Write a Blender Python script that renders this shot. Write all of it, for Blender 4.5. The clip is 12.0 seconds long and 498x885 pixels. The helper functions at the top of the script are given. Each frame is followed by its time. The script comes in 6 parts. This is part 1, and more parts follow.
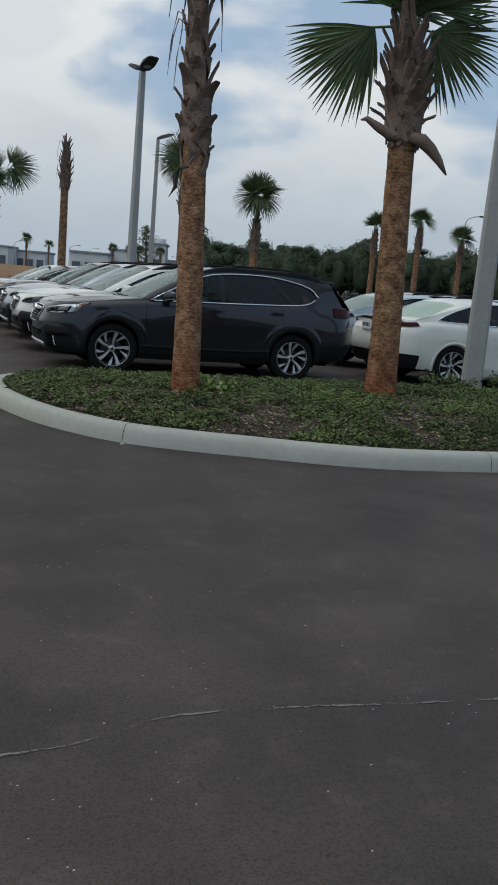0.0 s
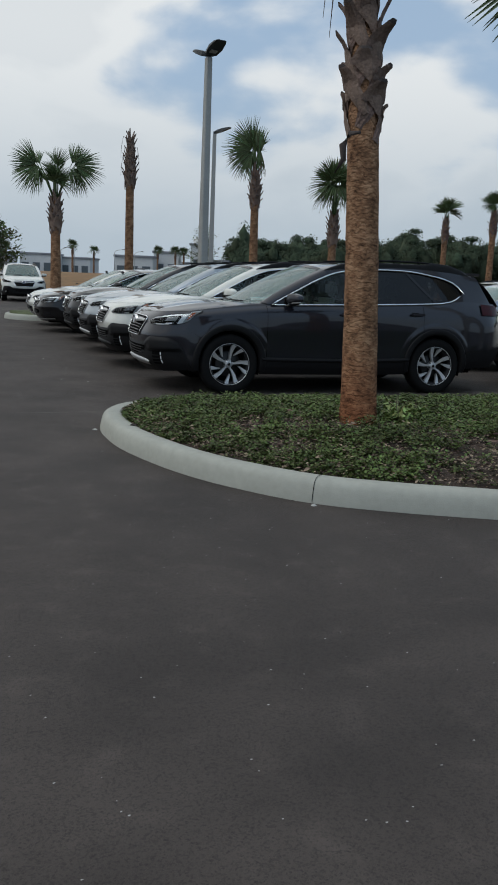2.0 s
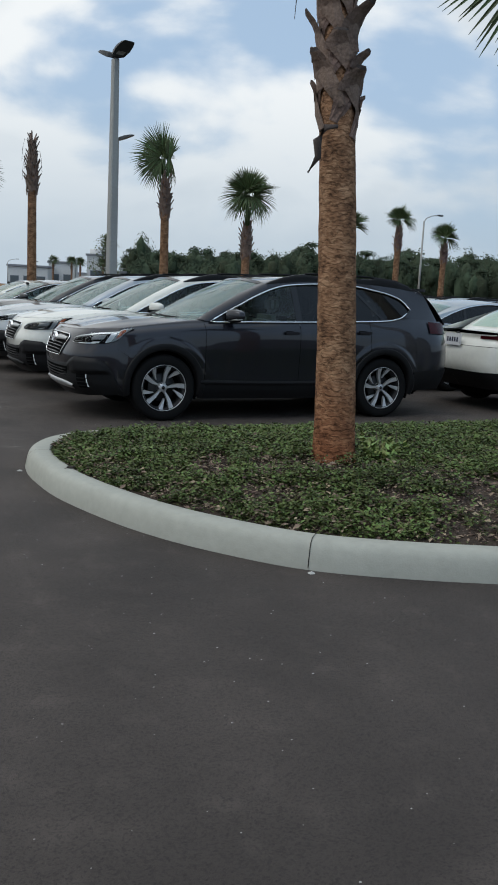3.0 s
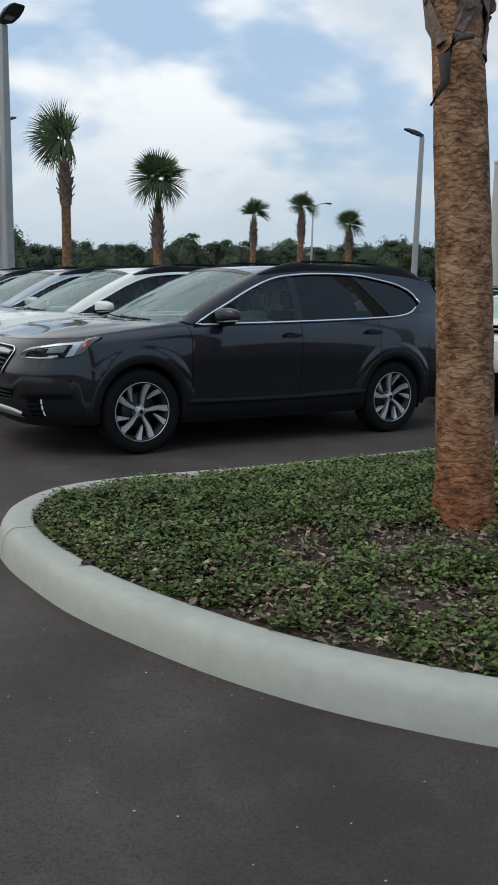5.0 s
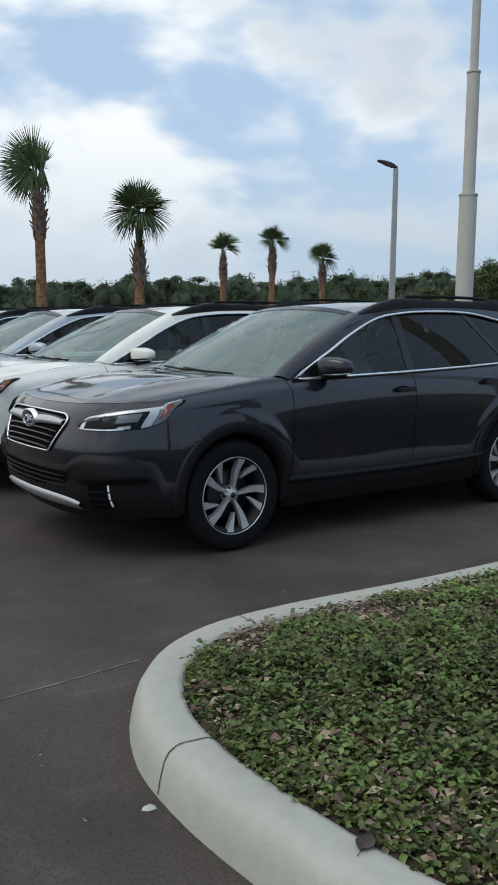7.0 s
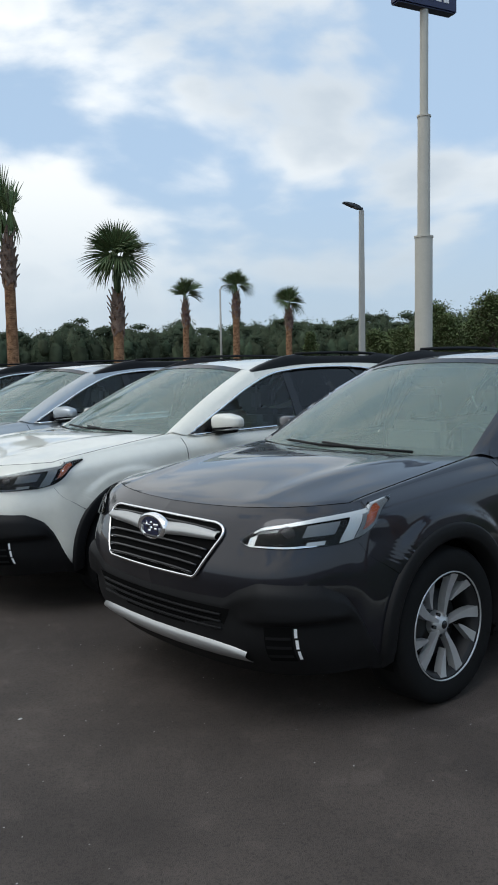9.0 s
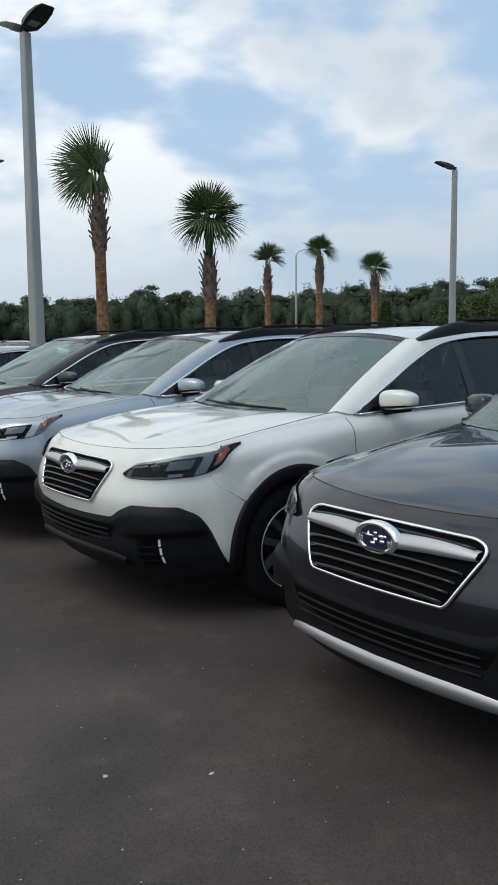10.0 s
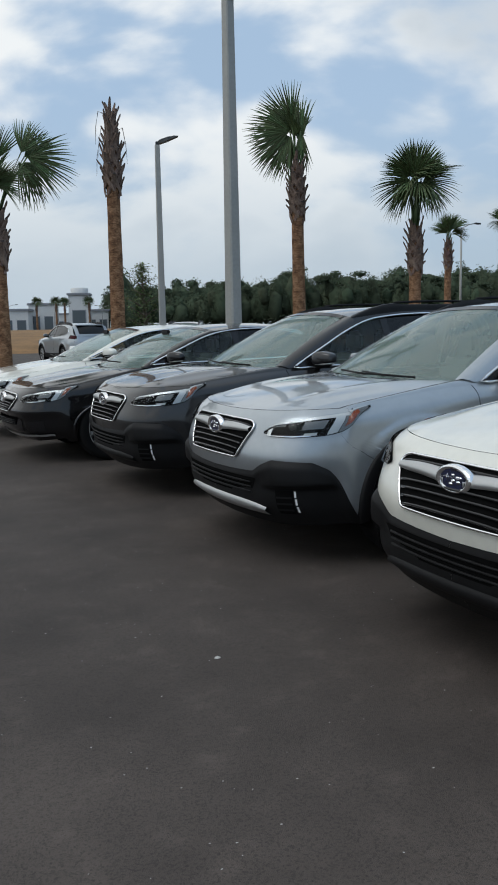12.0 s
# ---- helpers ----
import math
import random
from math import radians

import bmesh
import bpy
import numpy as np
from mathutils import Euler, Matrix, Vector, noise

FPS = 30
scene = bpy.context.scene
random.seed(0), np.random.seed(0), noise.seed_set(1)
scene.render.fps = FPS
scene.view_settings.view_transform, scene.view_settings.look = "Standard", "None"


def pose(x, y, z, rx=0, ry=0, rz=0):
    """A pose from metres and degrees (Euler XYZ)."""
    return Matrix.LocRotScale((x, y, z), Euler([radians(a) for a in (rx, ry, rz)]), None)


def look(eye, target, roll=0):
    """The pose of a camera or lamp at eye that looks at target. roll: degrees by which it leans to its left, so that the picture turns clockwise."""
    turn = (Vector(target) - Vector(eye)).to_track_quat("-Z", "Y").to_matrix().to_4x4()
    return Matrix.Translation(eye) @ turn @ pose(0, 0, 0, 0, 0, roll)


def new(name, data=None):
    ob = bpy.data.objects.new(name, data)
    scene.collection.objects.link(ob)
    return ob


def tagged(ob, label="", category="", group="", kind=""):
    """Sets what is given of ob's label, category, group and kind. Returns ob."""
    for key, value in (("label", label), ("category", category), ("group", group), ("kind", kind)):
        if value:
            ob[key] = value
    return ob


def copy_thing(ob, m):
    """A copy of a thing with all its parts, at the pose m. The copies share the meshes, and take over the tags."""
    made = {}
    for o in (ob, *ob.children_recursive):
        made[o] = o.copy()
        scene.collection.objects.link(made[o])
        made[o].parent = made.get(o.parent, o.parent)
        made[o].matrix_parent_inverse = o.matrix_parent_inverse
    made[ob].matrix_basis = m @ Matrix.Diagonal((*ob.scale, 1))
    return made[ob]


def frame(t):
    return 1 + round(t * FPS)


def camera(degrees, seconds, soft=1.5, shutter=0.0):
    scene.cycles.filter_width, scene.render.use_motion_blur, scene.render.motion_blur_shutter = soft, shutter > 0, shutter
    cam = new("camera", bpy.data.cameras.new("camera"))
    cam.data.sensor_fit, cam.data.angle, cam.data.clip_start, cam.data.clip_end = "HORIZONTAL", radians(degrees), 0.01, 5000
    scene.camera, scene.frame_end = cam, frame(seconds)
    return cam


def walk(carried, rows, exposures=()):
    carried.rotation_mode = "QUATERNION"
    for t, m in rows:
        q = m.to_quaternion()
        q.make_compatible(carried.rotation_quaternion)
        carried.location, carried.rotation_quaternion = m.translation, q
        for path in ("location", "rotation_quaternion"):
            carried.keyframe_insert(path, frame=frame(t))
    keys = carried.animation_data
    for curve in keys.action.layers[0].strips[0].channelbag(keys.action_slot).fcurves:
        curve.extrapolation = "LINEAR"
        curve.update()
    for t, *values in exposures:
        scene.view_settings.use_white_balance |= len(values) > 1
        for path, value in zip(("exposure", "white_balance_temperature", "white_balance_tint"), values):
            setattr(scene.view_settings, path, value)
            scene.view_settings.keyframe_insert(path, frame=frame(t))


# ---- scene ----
cam = camera(32.8, 12.0, soft=1.8)
PATH = [
    (0, (-2.488, -12.652, 1.406), (-1.764, -10.825, 1.039), 5.0),
    (0.5, (-2.611, -12.079, 1.382), (-1.902, -10.25, 0.995), 3.8),
    (1, (-2.731, -11.514, 1.376), (-2.014, -9.684, 1.007), 3.2),
    (1.5, (-2.853, -10.989, 1.347), (-2.151, -9.159, 0.953), 2.7),
    (2, (-2.907, -10.471, 1.36), (-2.286, -8.608, 0.98), 2.4),
    (2.5, (-2.974, -9.92, 1.363), (-2.225, -8.108, 0.969), 2.3),
    (3, (-2.982, -9.357, 1.369), (-2.138, -7.576, 1.026), 2.9),
    (3.2, (-3.016, -9.134, 1.363), (-2.137, -7.368, 1.035), 3.3),
    (4.8, (-3.038, -7.325, 1.36), (-1.947, -5.69, 0.988), 2.2),
    (5, (-3.032, -7.134, 1.353), (-1.953, -5.486, 1.001), 1.5),
    (5.5, (-3.018, -6.613, 1.381), (-1.992, -4.926, 1.062), 1.7),
    (6, (-3.018, -6.114, 1.386), (-1.975, -4.434, 1.088), 1.0),
    (6.5, (-3.004, -5.613, 1.419), (-1.921, -3.955, 1.14), 0.6),
    (6.7, (-3.014, -5.41, 1.392), (-1.894, -3.777, 1.11), 0.6),
    (8.3, (-3.08, -3.855, 1.485), (-1.702, -2.416, 1.303), 0.7),
    (8.5, (-3.056, -3.647, 1.475), (-1.691, -2.195, 1.312), 0.3),
    (9, (-3.08, -3.124, 1.501), (-1.779, -1.614, 1.334), -0.9),
    (9.5, (-3.088, -2.602, 1.504), (-1.835, -1.057, 1.292), -1.2),
    (10, (-3.061, -2.099, 1.516), (-1.887, -0.497, 1.276), -0.6),
    (10.5, (-3.113, -1.589, 1.511), (-2.0, 0.053, 1.256), -0.5),
    (11, (-3.143, -1.089, 1.491), (-2.136, 0.623, 1.253), -0.8),
    (11.5, (-3.263, -0.633, 1.469), (-2.329, 1.11, 1.172), -1.0),
    (12, (-3.298, -0.213, 1.458), (-2.411, 1.557, 1.181), -1.0),
]
walk(cam, [(t, look(eye, target, roll)) for t, eye, target, roll in PATH],
     exposures=[(0, -0.35), (1.5, -0.31), (2.5, -0.27), (3, -0.09), (5, 0.01), (6.5, 0.04), (8.5, 0.1), (9.5, 0.06), (10.5, 0.03), (11.2, -0.03), (12, -0.12)])

# ---- world, sun and exposure ----
SUN_EL, SUN_AZ = 58.0, 258.0
wd = bpy.data.worlds.new("sky")
scene.world = wd
wd.use_nodes = True
nt = wd.node_tree
nt.nodes.clear()


def wnode(kind, **inputs):
    n = nt.nodes.new(kind)
    for key, value in inputs.items():
        n.inputs[int(key[1:])].default_value = value
    return n


def wlink(a, b, k=0, o=0):
    nt.links.new(a.outputs[o], b.inputs[k])


wout, bg = wnode("ShaderNodeOutputWorld"), wnode("ShaderNodeBackground")
bg.inputs["Strength"].default_value = 0.1
sky = wnode("ShaderNodeTexSky")
sky.sky_type, sky.sun_disc = "NISHITA", False
sky.sun_elevation, sky.sun_rotation = radians(SUN_EL), radians(SUN_AZ)
sky.dust_density, sky.air_density, sky.ozone_density = 2.0, 1.0, 1.5
# broken cumulus, flattened towards the horizon
geo = wnode("ShaderNodeTexCoord")
sep = wnode("ShaderNodeSeparateXYZ")
wlink(geo, sep)
place_sky = wnode("ShaderNodeMapping")
place_sky.inputs["Location"].default_value = (3.1, 1.7, 0.0)
place_sky.inputs["Scale"].default_value = (1.0, 1.0, 2.0)
wlink(geo, place_sky)
big = wnode("ShaderNodeTexNoise")
big.inputs["Scale"].default_value, big.inputs["Detail"].default_value, big.inputs["Roughness"].default_value, big.inputs["Distortion"].default_value = 3.3, 9.0, 0.5, 0.25
wlink(place_sky, big)
cover = wnode("ShaderNodeMapRange")
bank = wnode("ShaderNodeVectorMath")
bank.operation = "DOT_PRODUCT"
bank.inputs[1].default_value = (-0.2, 0.19, 0.0)
wlink(geo, bank)
heap = wnode("ShaderNodeMath")
heap.operation = "ADD"
wlink(big, heap)
wlink(bank, heap, 1, 1)
puffs = wnode("ShaderNodeTexVoronoi")
puffs.feature = "SMOOTH_F1"
puffs.inputs["Scale"].default_value, puffs.inputs["Detail"].default_value, puffs.inputs["Roughness"].default_value, puffs.inputs["Smoothness"].default_value = 8.0, 2.0, 0.45, 0.6
wlink(place_sky, puffs)
swell = wnode("ShaderNodeMath")
swell.operation = "MULTIPLY_ADD"
wlink(puffs, swell)
swell.inputs[1].default_value = -0.2
wlink(heap, swell, 2)
cover.interpolation_type = "SMOOTHSTEP"
cover.inputs["From Min"].default_value, cover.inputs["From Max"].default_value = 0.285, 0.45
wlink(swell, cover)
shade_n = wnode("ShaderNodeTexNoise")
shade_n.inputs["Scale"].default_value, shade_n.inputs["Detail"].default_value = 2.4, 7.0
wlink(place_sky, shade_n)
shade = wnode("ShaderNodeMapRange")
shade.inputs["From Min"].default_value, shade.inputs["From Max"].default_value = 0.4, 0.7
lit = wnode("ShaderNodeMath")
lit.operation = "MULTIPLY_ADD"
wlink(bank, lit, 0, 1)
lit.inputs[1].default_value = 2.5
wlink(shade_n, lit, 2)
wlink(lit, shade)
cloud = wnode("ShaderNodeMix")
cloud.data_type = "RGBA"
cloud.inputs[6].default_value, cloud.inputs[7].default_value = (5.6, 6.4, 7.2, 1), (9.5, 9.9, 10.1, 1)
thick = wnode("ShaderNodeMapRange")
thick.inputs["From Min"].default_value, thick.inputs["From Max"].default_value = 0.4, 0.58
thick.inputs["To Min"].default_value, thick.inputs["To Max"].default_value = 0.3, -0.2
wlink(swell, thick)
body_shade = wnode("ShaderNodeMath")
body_shade.operation, body_shade.use_clamp = "ADD", True
wlink(shade, body_shade)
wlink(thick, body_shade, 1)
wlink(body_shade, cloud)
blue = wnode("ShaderNodeMix", _0=0.75)
blue.data_type = "RGBA"
blue.inputs[7].default_value = (5.0, 6.8, 9.0, 1)
nt.links.new(sky.outputs[0], blue.inputs[6])
both_sky = wnode("ShaderNodeMix")
both_sky.data_type = "RGBA"
wlink(cover, both_sky)
nt.links.new(blue.outputs[2], both_sky.inputs[6])
nt.links.new(cloud.outputs[2], both_sky.inputs[7])
haze = wnode("ShaderNodeMapRange")
haze.interpolation_type = "SMOOTHSTEP"
haze.inputs["From Min"].default_value, haze.inputs["From Max"].default_value = 0.0, 0.26
haze.inputs["To Min"].default_value, haze.inputs["To Max"].default_value = 0.85, 0.0
wlink(sep, haze, 0, 2)
hazed = wnode("ShaderNodeMix")
hazed.data_type = "RGBA"
hazed.inputs[7].default_value = (4.7, 5.8, 6.8, 1)
wlink(haze, hazed)
nt.links.new(both_sky.outputs[2], hazed.inputs[6])
nt.links.new(hazed.outputs[2], bg.inputs["Color"])
wlink(bg, wout)
sun_data = bpy.data.lights.new("sun", "SUN")
sun_data.energy, sun_data.angle, sun_data.color = 1.0, radians(40), (0.96, 0.985, 1.0)
sun = new("sun", sun_data)
sun.matrix_world = look((0, 0, 60), (-math.sin(radians(SUN_AZ)) * 40, -math.cos(radians(SUN_AZ)) * 40, 60 - 40 * math.tan(radians(SUN_EL))))


# ---- materials ----
def mat(name, col, rough=0.5, metal=0.0, coat=0.0, var=0.0, scale=8.0, bump=0.0, bscale=60.0, spec=0.5, isl=0.0):
    m = bpy.data.materials.new(name)
    m.use_nodes = True
    n = m.node_tree
    p = n.nodes["Principled BSDF"]
    p.inputs["Base Color"].default_value = (*col, 1)
    p.inputs["Roughness"].default_value = rough
    p.inputs["Metallic"].default_value = metal
    p.inputs["Specular IOR Level"].default_value = spec
    if coat:
        p.inputs["Coat Weight"].default_value = coat
        p.inputs["Coat Roughness"].default_value = 0.03
    tc = n.nodes.new("ShaderNodeTexCoord")
    if var:
        a = n.nodes.new("ShaderNodeTexNoise")
        a.inputs["Scale"].default_value, a.inputs["Detail"].default_value = scale, 6
        n.links.new(tc.outputs["Object"], a.inputs["Vector"])
        b = n.nodes.new("ShaderNodeTexNoise")
        b.inputs["Scale"].default_value, b.inputs["Detail"].default_value = scale * 9, 4
        n.links.new(tc.outputs["Object"], b.inputs["Vector"])
        mx = n.nodes.new("ShaderNodeMath")
        mx.operation = "ADD"
        n.links.new(a.outputs[0], mx.inputs[0])
        n.links.new(b.outputs[0], mx.inputs[1])
        mr = n.nodes.new("ShaderNodeMapRange")
        mr.inputs["From Min"].default_value, mr.inputs["From Max"].default_value = 0.7, 1.3
        mr.inputs["To Min"].default_value, mr.inputs["To Max"].default_value = 1 - var, 1 + var
        n.links.new(mx.outputs[0], mr.inputs["Value"])
        hs = n.nodes.new("ShaderNodeHueSaturation")
        hs.inputs["Color"].default_value = (*col, 1)
        n.links.new(mr.outputs[0], hs.inputs["Value"])
        src = hs.outputs[0]
        if isl:
            g = n.nodes.new("ShaderNodeNewGeometry")
            m2 = n.nodes.new("ShaderNodeMapRange")
            m2.inputs["To Min"].default_value, m2.inputs["To Max"].default_value = 1 - isl, 1 + isl
            n.links.new(g.outputs["Random Per Island"], m2.inputs["Value"])
            h2 = n.nodes.new("ShaderNodeHueSaturation")
            m3 = n.nodes.new("ShaderNodeMapRange")
            m3.inputs["To Min"].default_value, m3.inputs["To Max"].default_value = 0.455, 0.525
            n.links.new(g.outputs["Random Per Island"], m3.inputs["Value"])
            n.links.new(m3.outputs[0], h2.inputs["Hue"])
            n.links.new(m2.outputs[0], h2.inputs["Value"])
            n.links.new(src, h2.inputs["Color"])
            src = h2.outputs[0]
        n.links.new(src, p.inputs["Base Color"])
    if bump:
        bt = n.nodes.new("ShaderNodeTexNoise")
        bt.inputs["Scale"].default_value, bt.inputs["Detail"].default_value = bscale, 5
        n.links.new(tc.outputs["Object"], bt.inputs["Vector"])
        bp = n.nodes.new("ShaderNodeBump")
        bp.inputs["Strength"].default_value, bp.inputs["Distance"].default_value = bump, 0.02
        n.links.new(bt.outputs[0], bp.inputs["Height"])
        n.links.new(bp.outputs[0], p.inputs["Normal"])
    return m


def paint(name, col, metal, spec=0.5):
    m = mat(name, col, 0.33, metal, 1.0, 0.05, 2.0, spec=spec)
    return m


def glass(name, tint, rough=0.02, ior=1.52, sheen=0.0):
    """Clear or tinted pane; a share of pale diffuse paints in reflected sky brightness."""
    m = bpy.data.materials.new(name)
    m.use_nodes = True
    n = m.node_tree
    n.nodes.remove(n.nodes["Principled BSDF"])
    tr = n.nodes.new("ShaderNodeBsdfTransparent")
    tr.inputs[0].default_value = (*tint, 1)
    gl = n.nodes.new("ShaderNodeBsdfGlossy")
    gl.inputs["Roughness"].default_value = rough
    fr = n.nodes.new("ShaderNodeFresnel")
    fr.inputs[0].default_value = ior
    mx = n.nodes.new("ShaderNodeMixShader")
    n.links.new(fr.outputs[0], mx.inputs[0])
    n.links.new(tr.outputs[0], mx.inputs[1])
    n.links.new(gl.outputs[0], mx.inputs[2])
    out = mx
    if sheen:
        # even grey-green diffuse, standing in for the bright sky mirrored in the pane
        df = n.nodes.new("ShaderNodeBsdfDiffuse")
        df.inputs[0].default_value = (0.55, 0.72, 0.66, 1)
        out = n.nodes.new("ShaderNodeMixShader")
        out.inputs[0].default_value = sheen
        n.links.new(mx.outputs[0], out.inputs[1])
        n.links.new(df.outputs[0], out.inputs[2])
    n.links.new(out.outputs[0], n.nodes["Material Output"].inputs["Surface"])
    return m




def asphalt():
    m = mat("asphalt", (0.0405, 0.0326, 0.0279), 0.8, bump=0.3, bscale=260, spec=0.35)
    n = m.node_tree
    p = n.nodes["Principled BSDF"]
    tc = n.nodes.new("ShaderNodeTexCoord")

    def tex(kind, scale, detail=4.0):
        t = n.nodes.new(kind)
        t.inputs["Scale"].default_value = scale
        if "Detail" in t.inputs:
            t.inputs["Detail"].default_value = detail
        n.links.new(tc.outputs["Object"], t.inputs["Vector"])
        return t

    def span(src, a, b, lo, hi):
        r = n.nodes.new("ShaderNodeMapRange")
        r.inputs["From Min"].default_value, r.inputs["From Max"].default_value = a, b
        r.inputs["To Min"].default_value, r.inputs["To Max"].default_value = lo, hi
        n.links.new(src, r.inputs["Value"])
        return r.outputs[0]

    def times(a, b):
        k = n.nodes.new("ShaderNodeMath")
        k.operation = "MULTIPLY"
        n.links.new(a, k.inputs[0])
        n.links.new(b, k.inputs[1])
        return k.outputs[0]

    patches = span(tex("ShaderNodeTexNoise", 0.35, 3).outputs[0], 0.35, 0.65, 0.84, 1.16)
    stains = span(tex("ShaderNodeTexNoise", 1.5, 6).outputs[0], 0.34, 0.66, 0.78, 1.22)
    cells = n.nodes.new("ShaderNodeSeparateColor")
    n.links.new(tex("ShaderNodeTexVoronoi", 165).outputs["Color"], cells.inputs[0])
    grain = span(cells.outputs[0], 0.0, 1.0, 0.42, 1.64)
    worn = span(tex("ShaderNodeTexNoise", 6.0, 8).outputs[0], 0.56, 0.7, 0.97, 1.16)
    stone = tex("ShaderNodeTexVoronoi", 75)
    chips = span(stone.outputs["Distance"], 0.08, 0.26, 4.2, 1.0)
    pick = span(tex("ShaderNodeTexNoise", 23, 2).outputs[0], 0.46, 0.56, 0.0, 1.0)
    mixc = n.nodes.new("ShaderNodeMix")
    mixc.inputs[2].default_value = 1.0
    n.links.new(pick, mixc.inputs[0])
    n.links.new(chips, mixc.inputs[3])
    v = times(times(times(patches, stains), times(grain, worn)), mixc.outputs[0])
    h = n.nodes.new("ShaderNodeHueSaturation")
    h.inputs["Color"].default_value = (0.0405, 0.0326, 0.0279, 1)
    n.links.new(v, h.inputs["Value"])
    n.links.new(h.outputs[0], p.inputs["Base Color"])
    return m


M_ASPHALT = asphalt()
M_KERB = mat("kerb_concrete", (0.39, 0.388, 0.335), 0.9, var=0.08, scale=2.0, bump=0.12, bscale=110, spec=0.2)
M_MULCH = mat("mulch", (0.05, 0.033, 0.022), 0.95, var=0.4, scale=9, bump=0.8, bscale=45)
M_LEAF = mat("groundcover_leaf", (0.088, 0.122, 0.036), 0.55, var=0.55, scale=1.2, isl=0.6, spec=0.2)
M_TURF = mat("median_planting", (0.07, 0.085, 0.03), 0.9, var=0.5, scale=3, bump=0.8, bscale=30)
M_LITTER = mat("leaf_litter", (0.215, 0.16, 0.115), 0.85, var=0.3, scale=4, isl=0.75, spec=0.2)
M_FROND = mat("palm_frond", (0.08, 0.118, 0.047), 0.5, var=0.3, scale=3, isl=0.3, spec=0.3)
M_BOOTTIP = mat("palm_boot_tip", (0.06, 0.046, 0.04), 0.9, var=0.3, scale=9)
M_BOOT = mat("palm_boot", (0.17, 0.12, 0.09), 0.9, var=0.4, scale=6, bump=0.5, bscale=40, isl=0.25)

def trunk_bark():
    m = mat("palm_trunk", (0.28, 0.147, 0.078), 0.95, spec=0.15)
    n = m.node_tree
    p = n.nodes["Principled BSDF"]
    tc = n.nodes.new("ShaderNodeTexCoord")
    mp = n.nodes.new("ShaderNodeMapping")
    mp.inputs["Scale"].default_value = (26.0, 26.0, 62.0)
    n.links.new(tc.outputs["Object"], mp.inputs["Vector"])
    rings = n.nodes.new("ShaderNodeTexNoise")
    rings.inputs["Scale"].default_value, rings.inputs["Detail"].default_value = 1.0, 5
    n.links.new(mp.outputs[0], rings.inputs["Vector"])
    blot = n.nodes.new("ShaderNodeTexNoise")
    blot.inputs["Scale"].default_value, blot.inputs["Detail"].default_value = 9.0, 10
    n.links.new(tc.outputs["Object"], blot.inputs["Vector"])
    r = n.nodes.new("ShaderNodeValToRGB")
    e = r.color_ramp.elements
    e[0].position, e[0].color = 0.36, (0.085, 0.045, 0.026, 1)
    e[1].position, e[1].color = 0.64, (0.4, 0.24, 0.14, 1)
    mid = e.new(0.5)
    mid.color = (0.245, 0.132, 0.073, 1)
    av = n.nodes.new("ShaderNodeMix")
    av.inputs[0].default_value = 0.55
    n.links.new(rings.outputs[0], av.inputs[2])
    n.links.new(blot.outputs[0], av.inputs[3])
    n.links.new(av.outputs[0], r.inputs[0])
    # thin dark leaf-scar lines round the trunk
    scar = n.nodes.new("ShaderNodeTexWave")
    scar.bands_direction = "Z"
    for key, value in (("Scale", 6.5), ("Distortion", 9.0), ("Detail", 5.0), ("Detail Scale", 2.6)):
        scar.inputs[key].default_value = value
    n.links.new(tc.outputs["Object"], scar.inputs["Vector"])
    line = n.nodes.new("ShaderNodeMapRange")
    line.inputs["From Min"].default_value, line.inputs["From Max"].default_value = 0.0, 0.22
    line.inputs["To Min"].default_value, line.inputs["To Max"].default_value = 0.66, 1.04
    n.links.new(scar.outputs[1], line.inputs["Value"])
    # redder, damper bark near the foot
    sp = n.nodes.new("ShaderNodeSeparateXYZ")
    n.links.new(tc.outputs["Object"], sp.inputs[0])
    foot = n.nodes.new("ShaderNodeMapRange")
    foot.inputs["From Min"].default_value, foot.inputs["From Max"].default_value = 0.15, 0.75
    foot.inputs["To Min"].default_value, foot.inputs["To Max"].default_value = 0.75, 0.0
    n.links.new(sp.outputs[2], foot.inputs["Value"])
    red = n.nodes.new("ShaderNodeMix")
    red.data_type, red.blend_type = "RGBA", "MULTIPLY"
    red.inputs[7].default_value = (0.82, 0.52, 0.4, 1)
    n.links.new(foot.outputs[0], red.inputs[0])
    n.links.new(r.outputs[0], red.inputs[6])
    hs = n.nodes.new("ShaderNodeHueSaturation")
    n.links.new(red.outputs[2], hs.inputs["Color"])
    n.links.new(line.outputs[0], hs.inputs["Value"])
    n.links.new(hs.outputs[0], p.inputs["Base Color"])
    bp = n.nodes.new("ShaderNodeBump")
    bp.inputs["Strength"].default_value, bp.inputs["Distance"].default_value = 0.6, 0.02
    hgt = n.nodes.new("ShaderNodeMath")
    hgt.operation = "ADD"
    n.links.new(rings.outputs[0], hgt.inputs[0])
    n.links.new(line.outputs[0], hgt.inputs[1])
    n.links.new(hgt.outputs[0], bp.inputs["Height"])
    n.links.new(bp.outputs[0], p.inputs["Normal"])
    return m


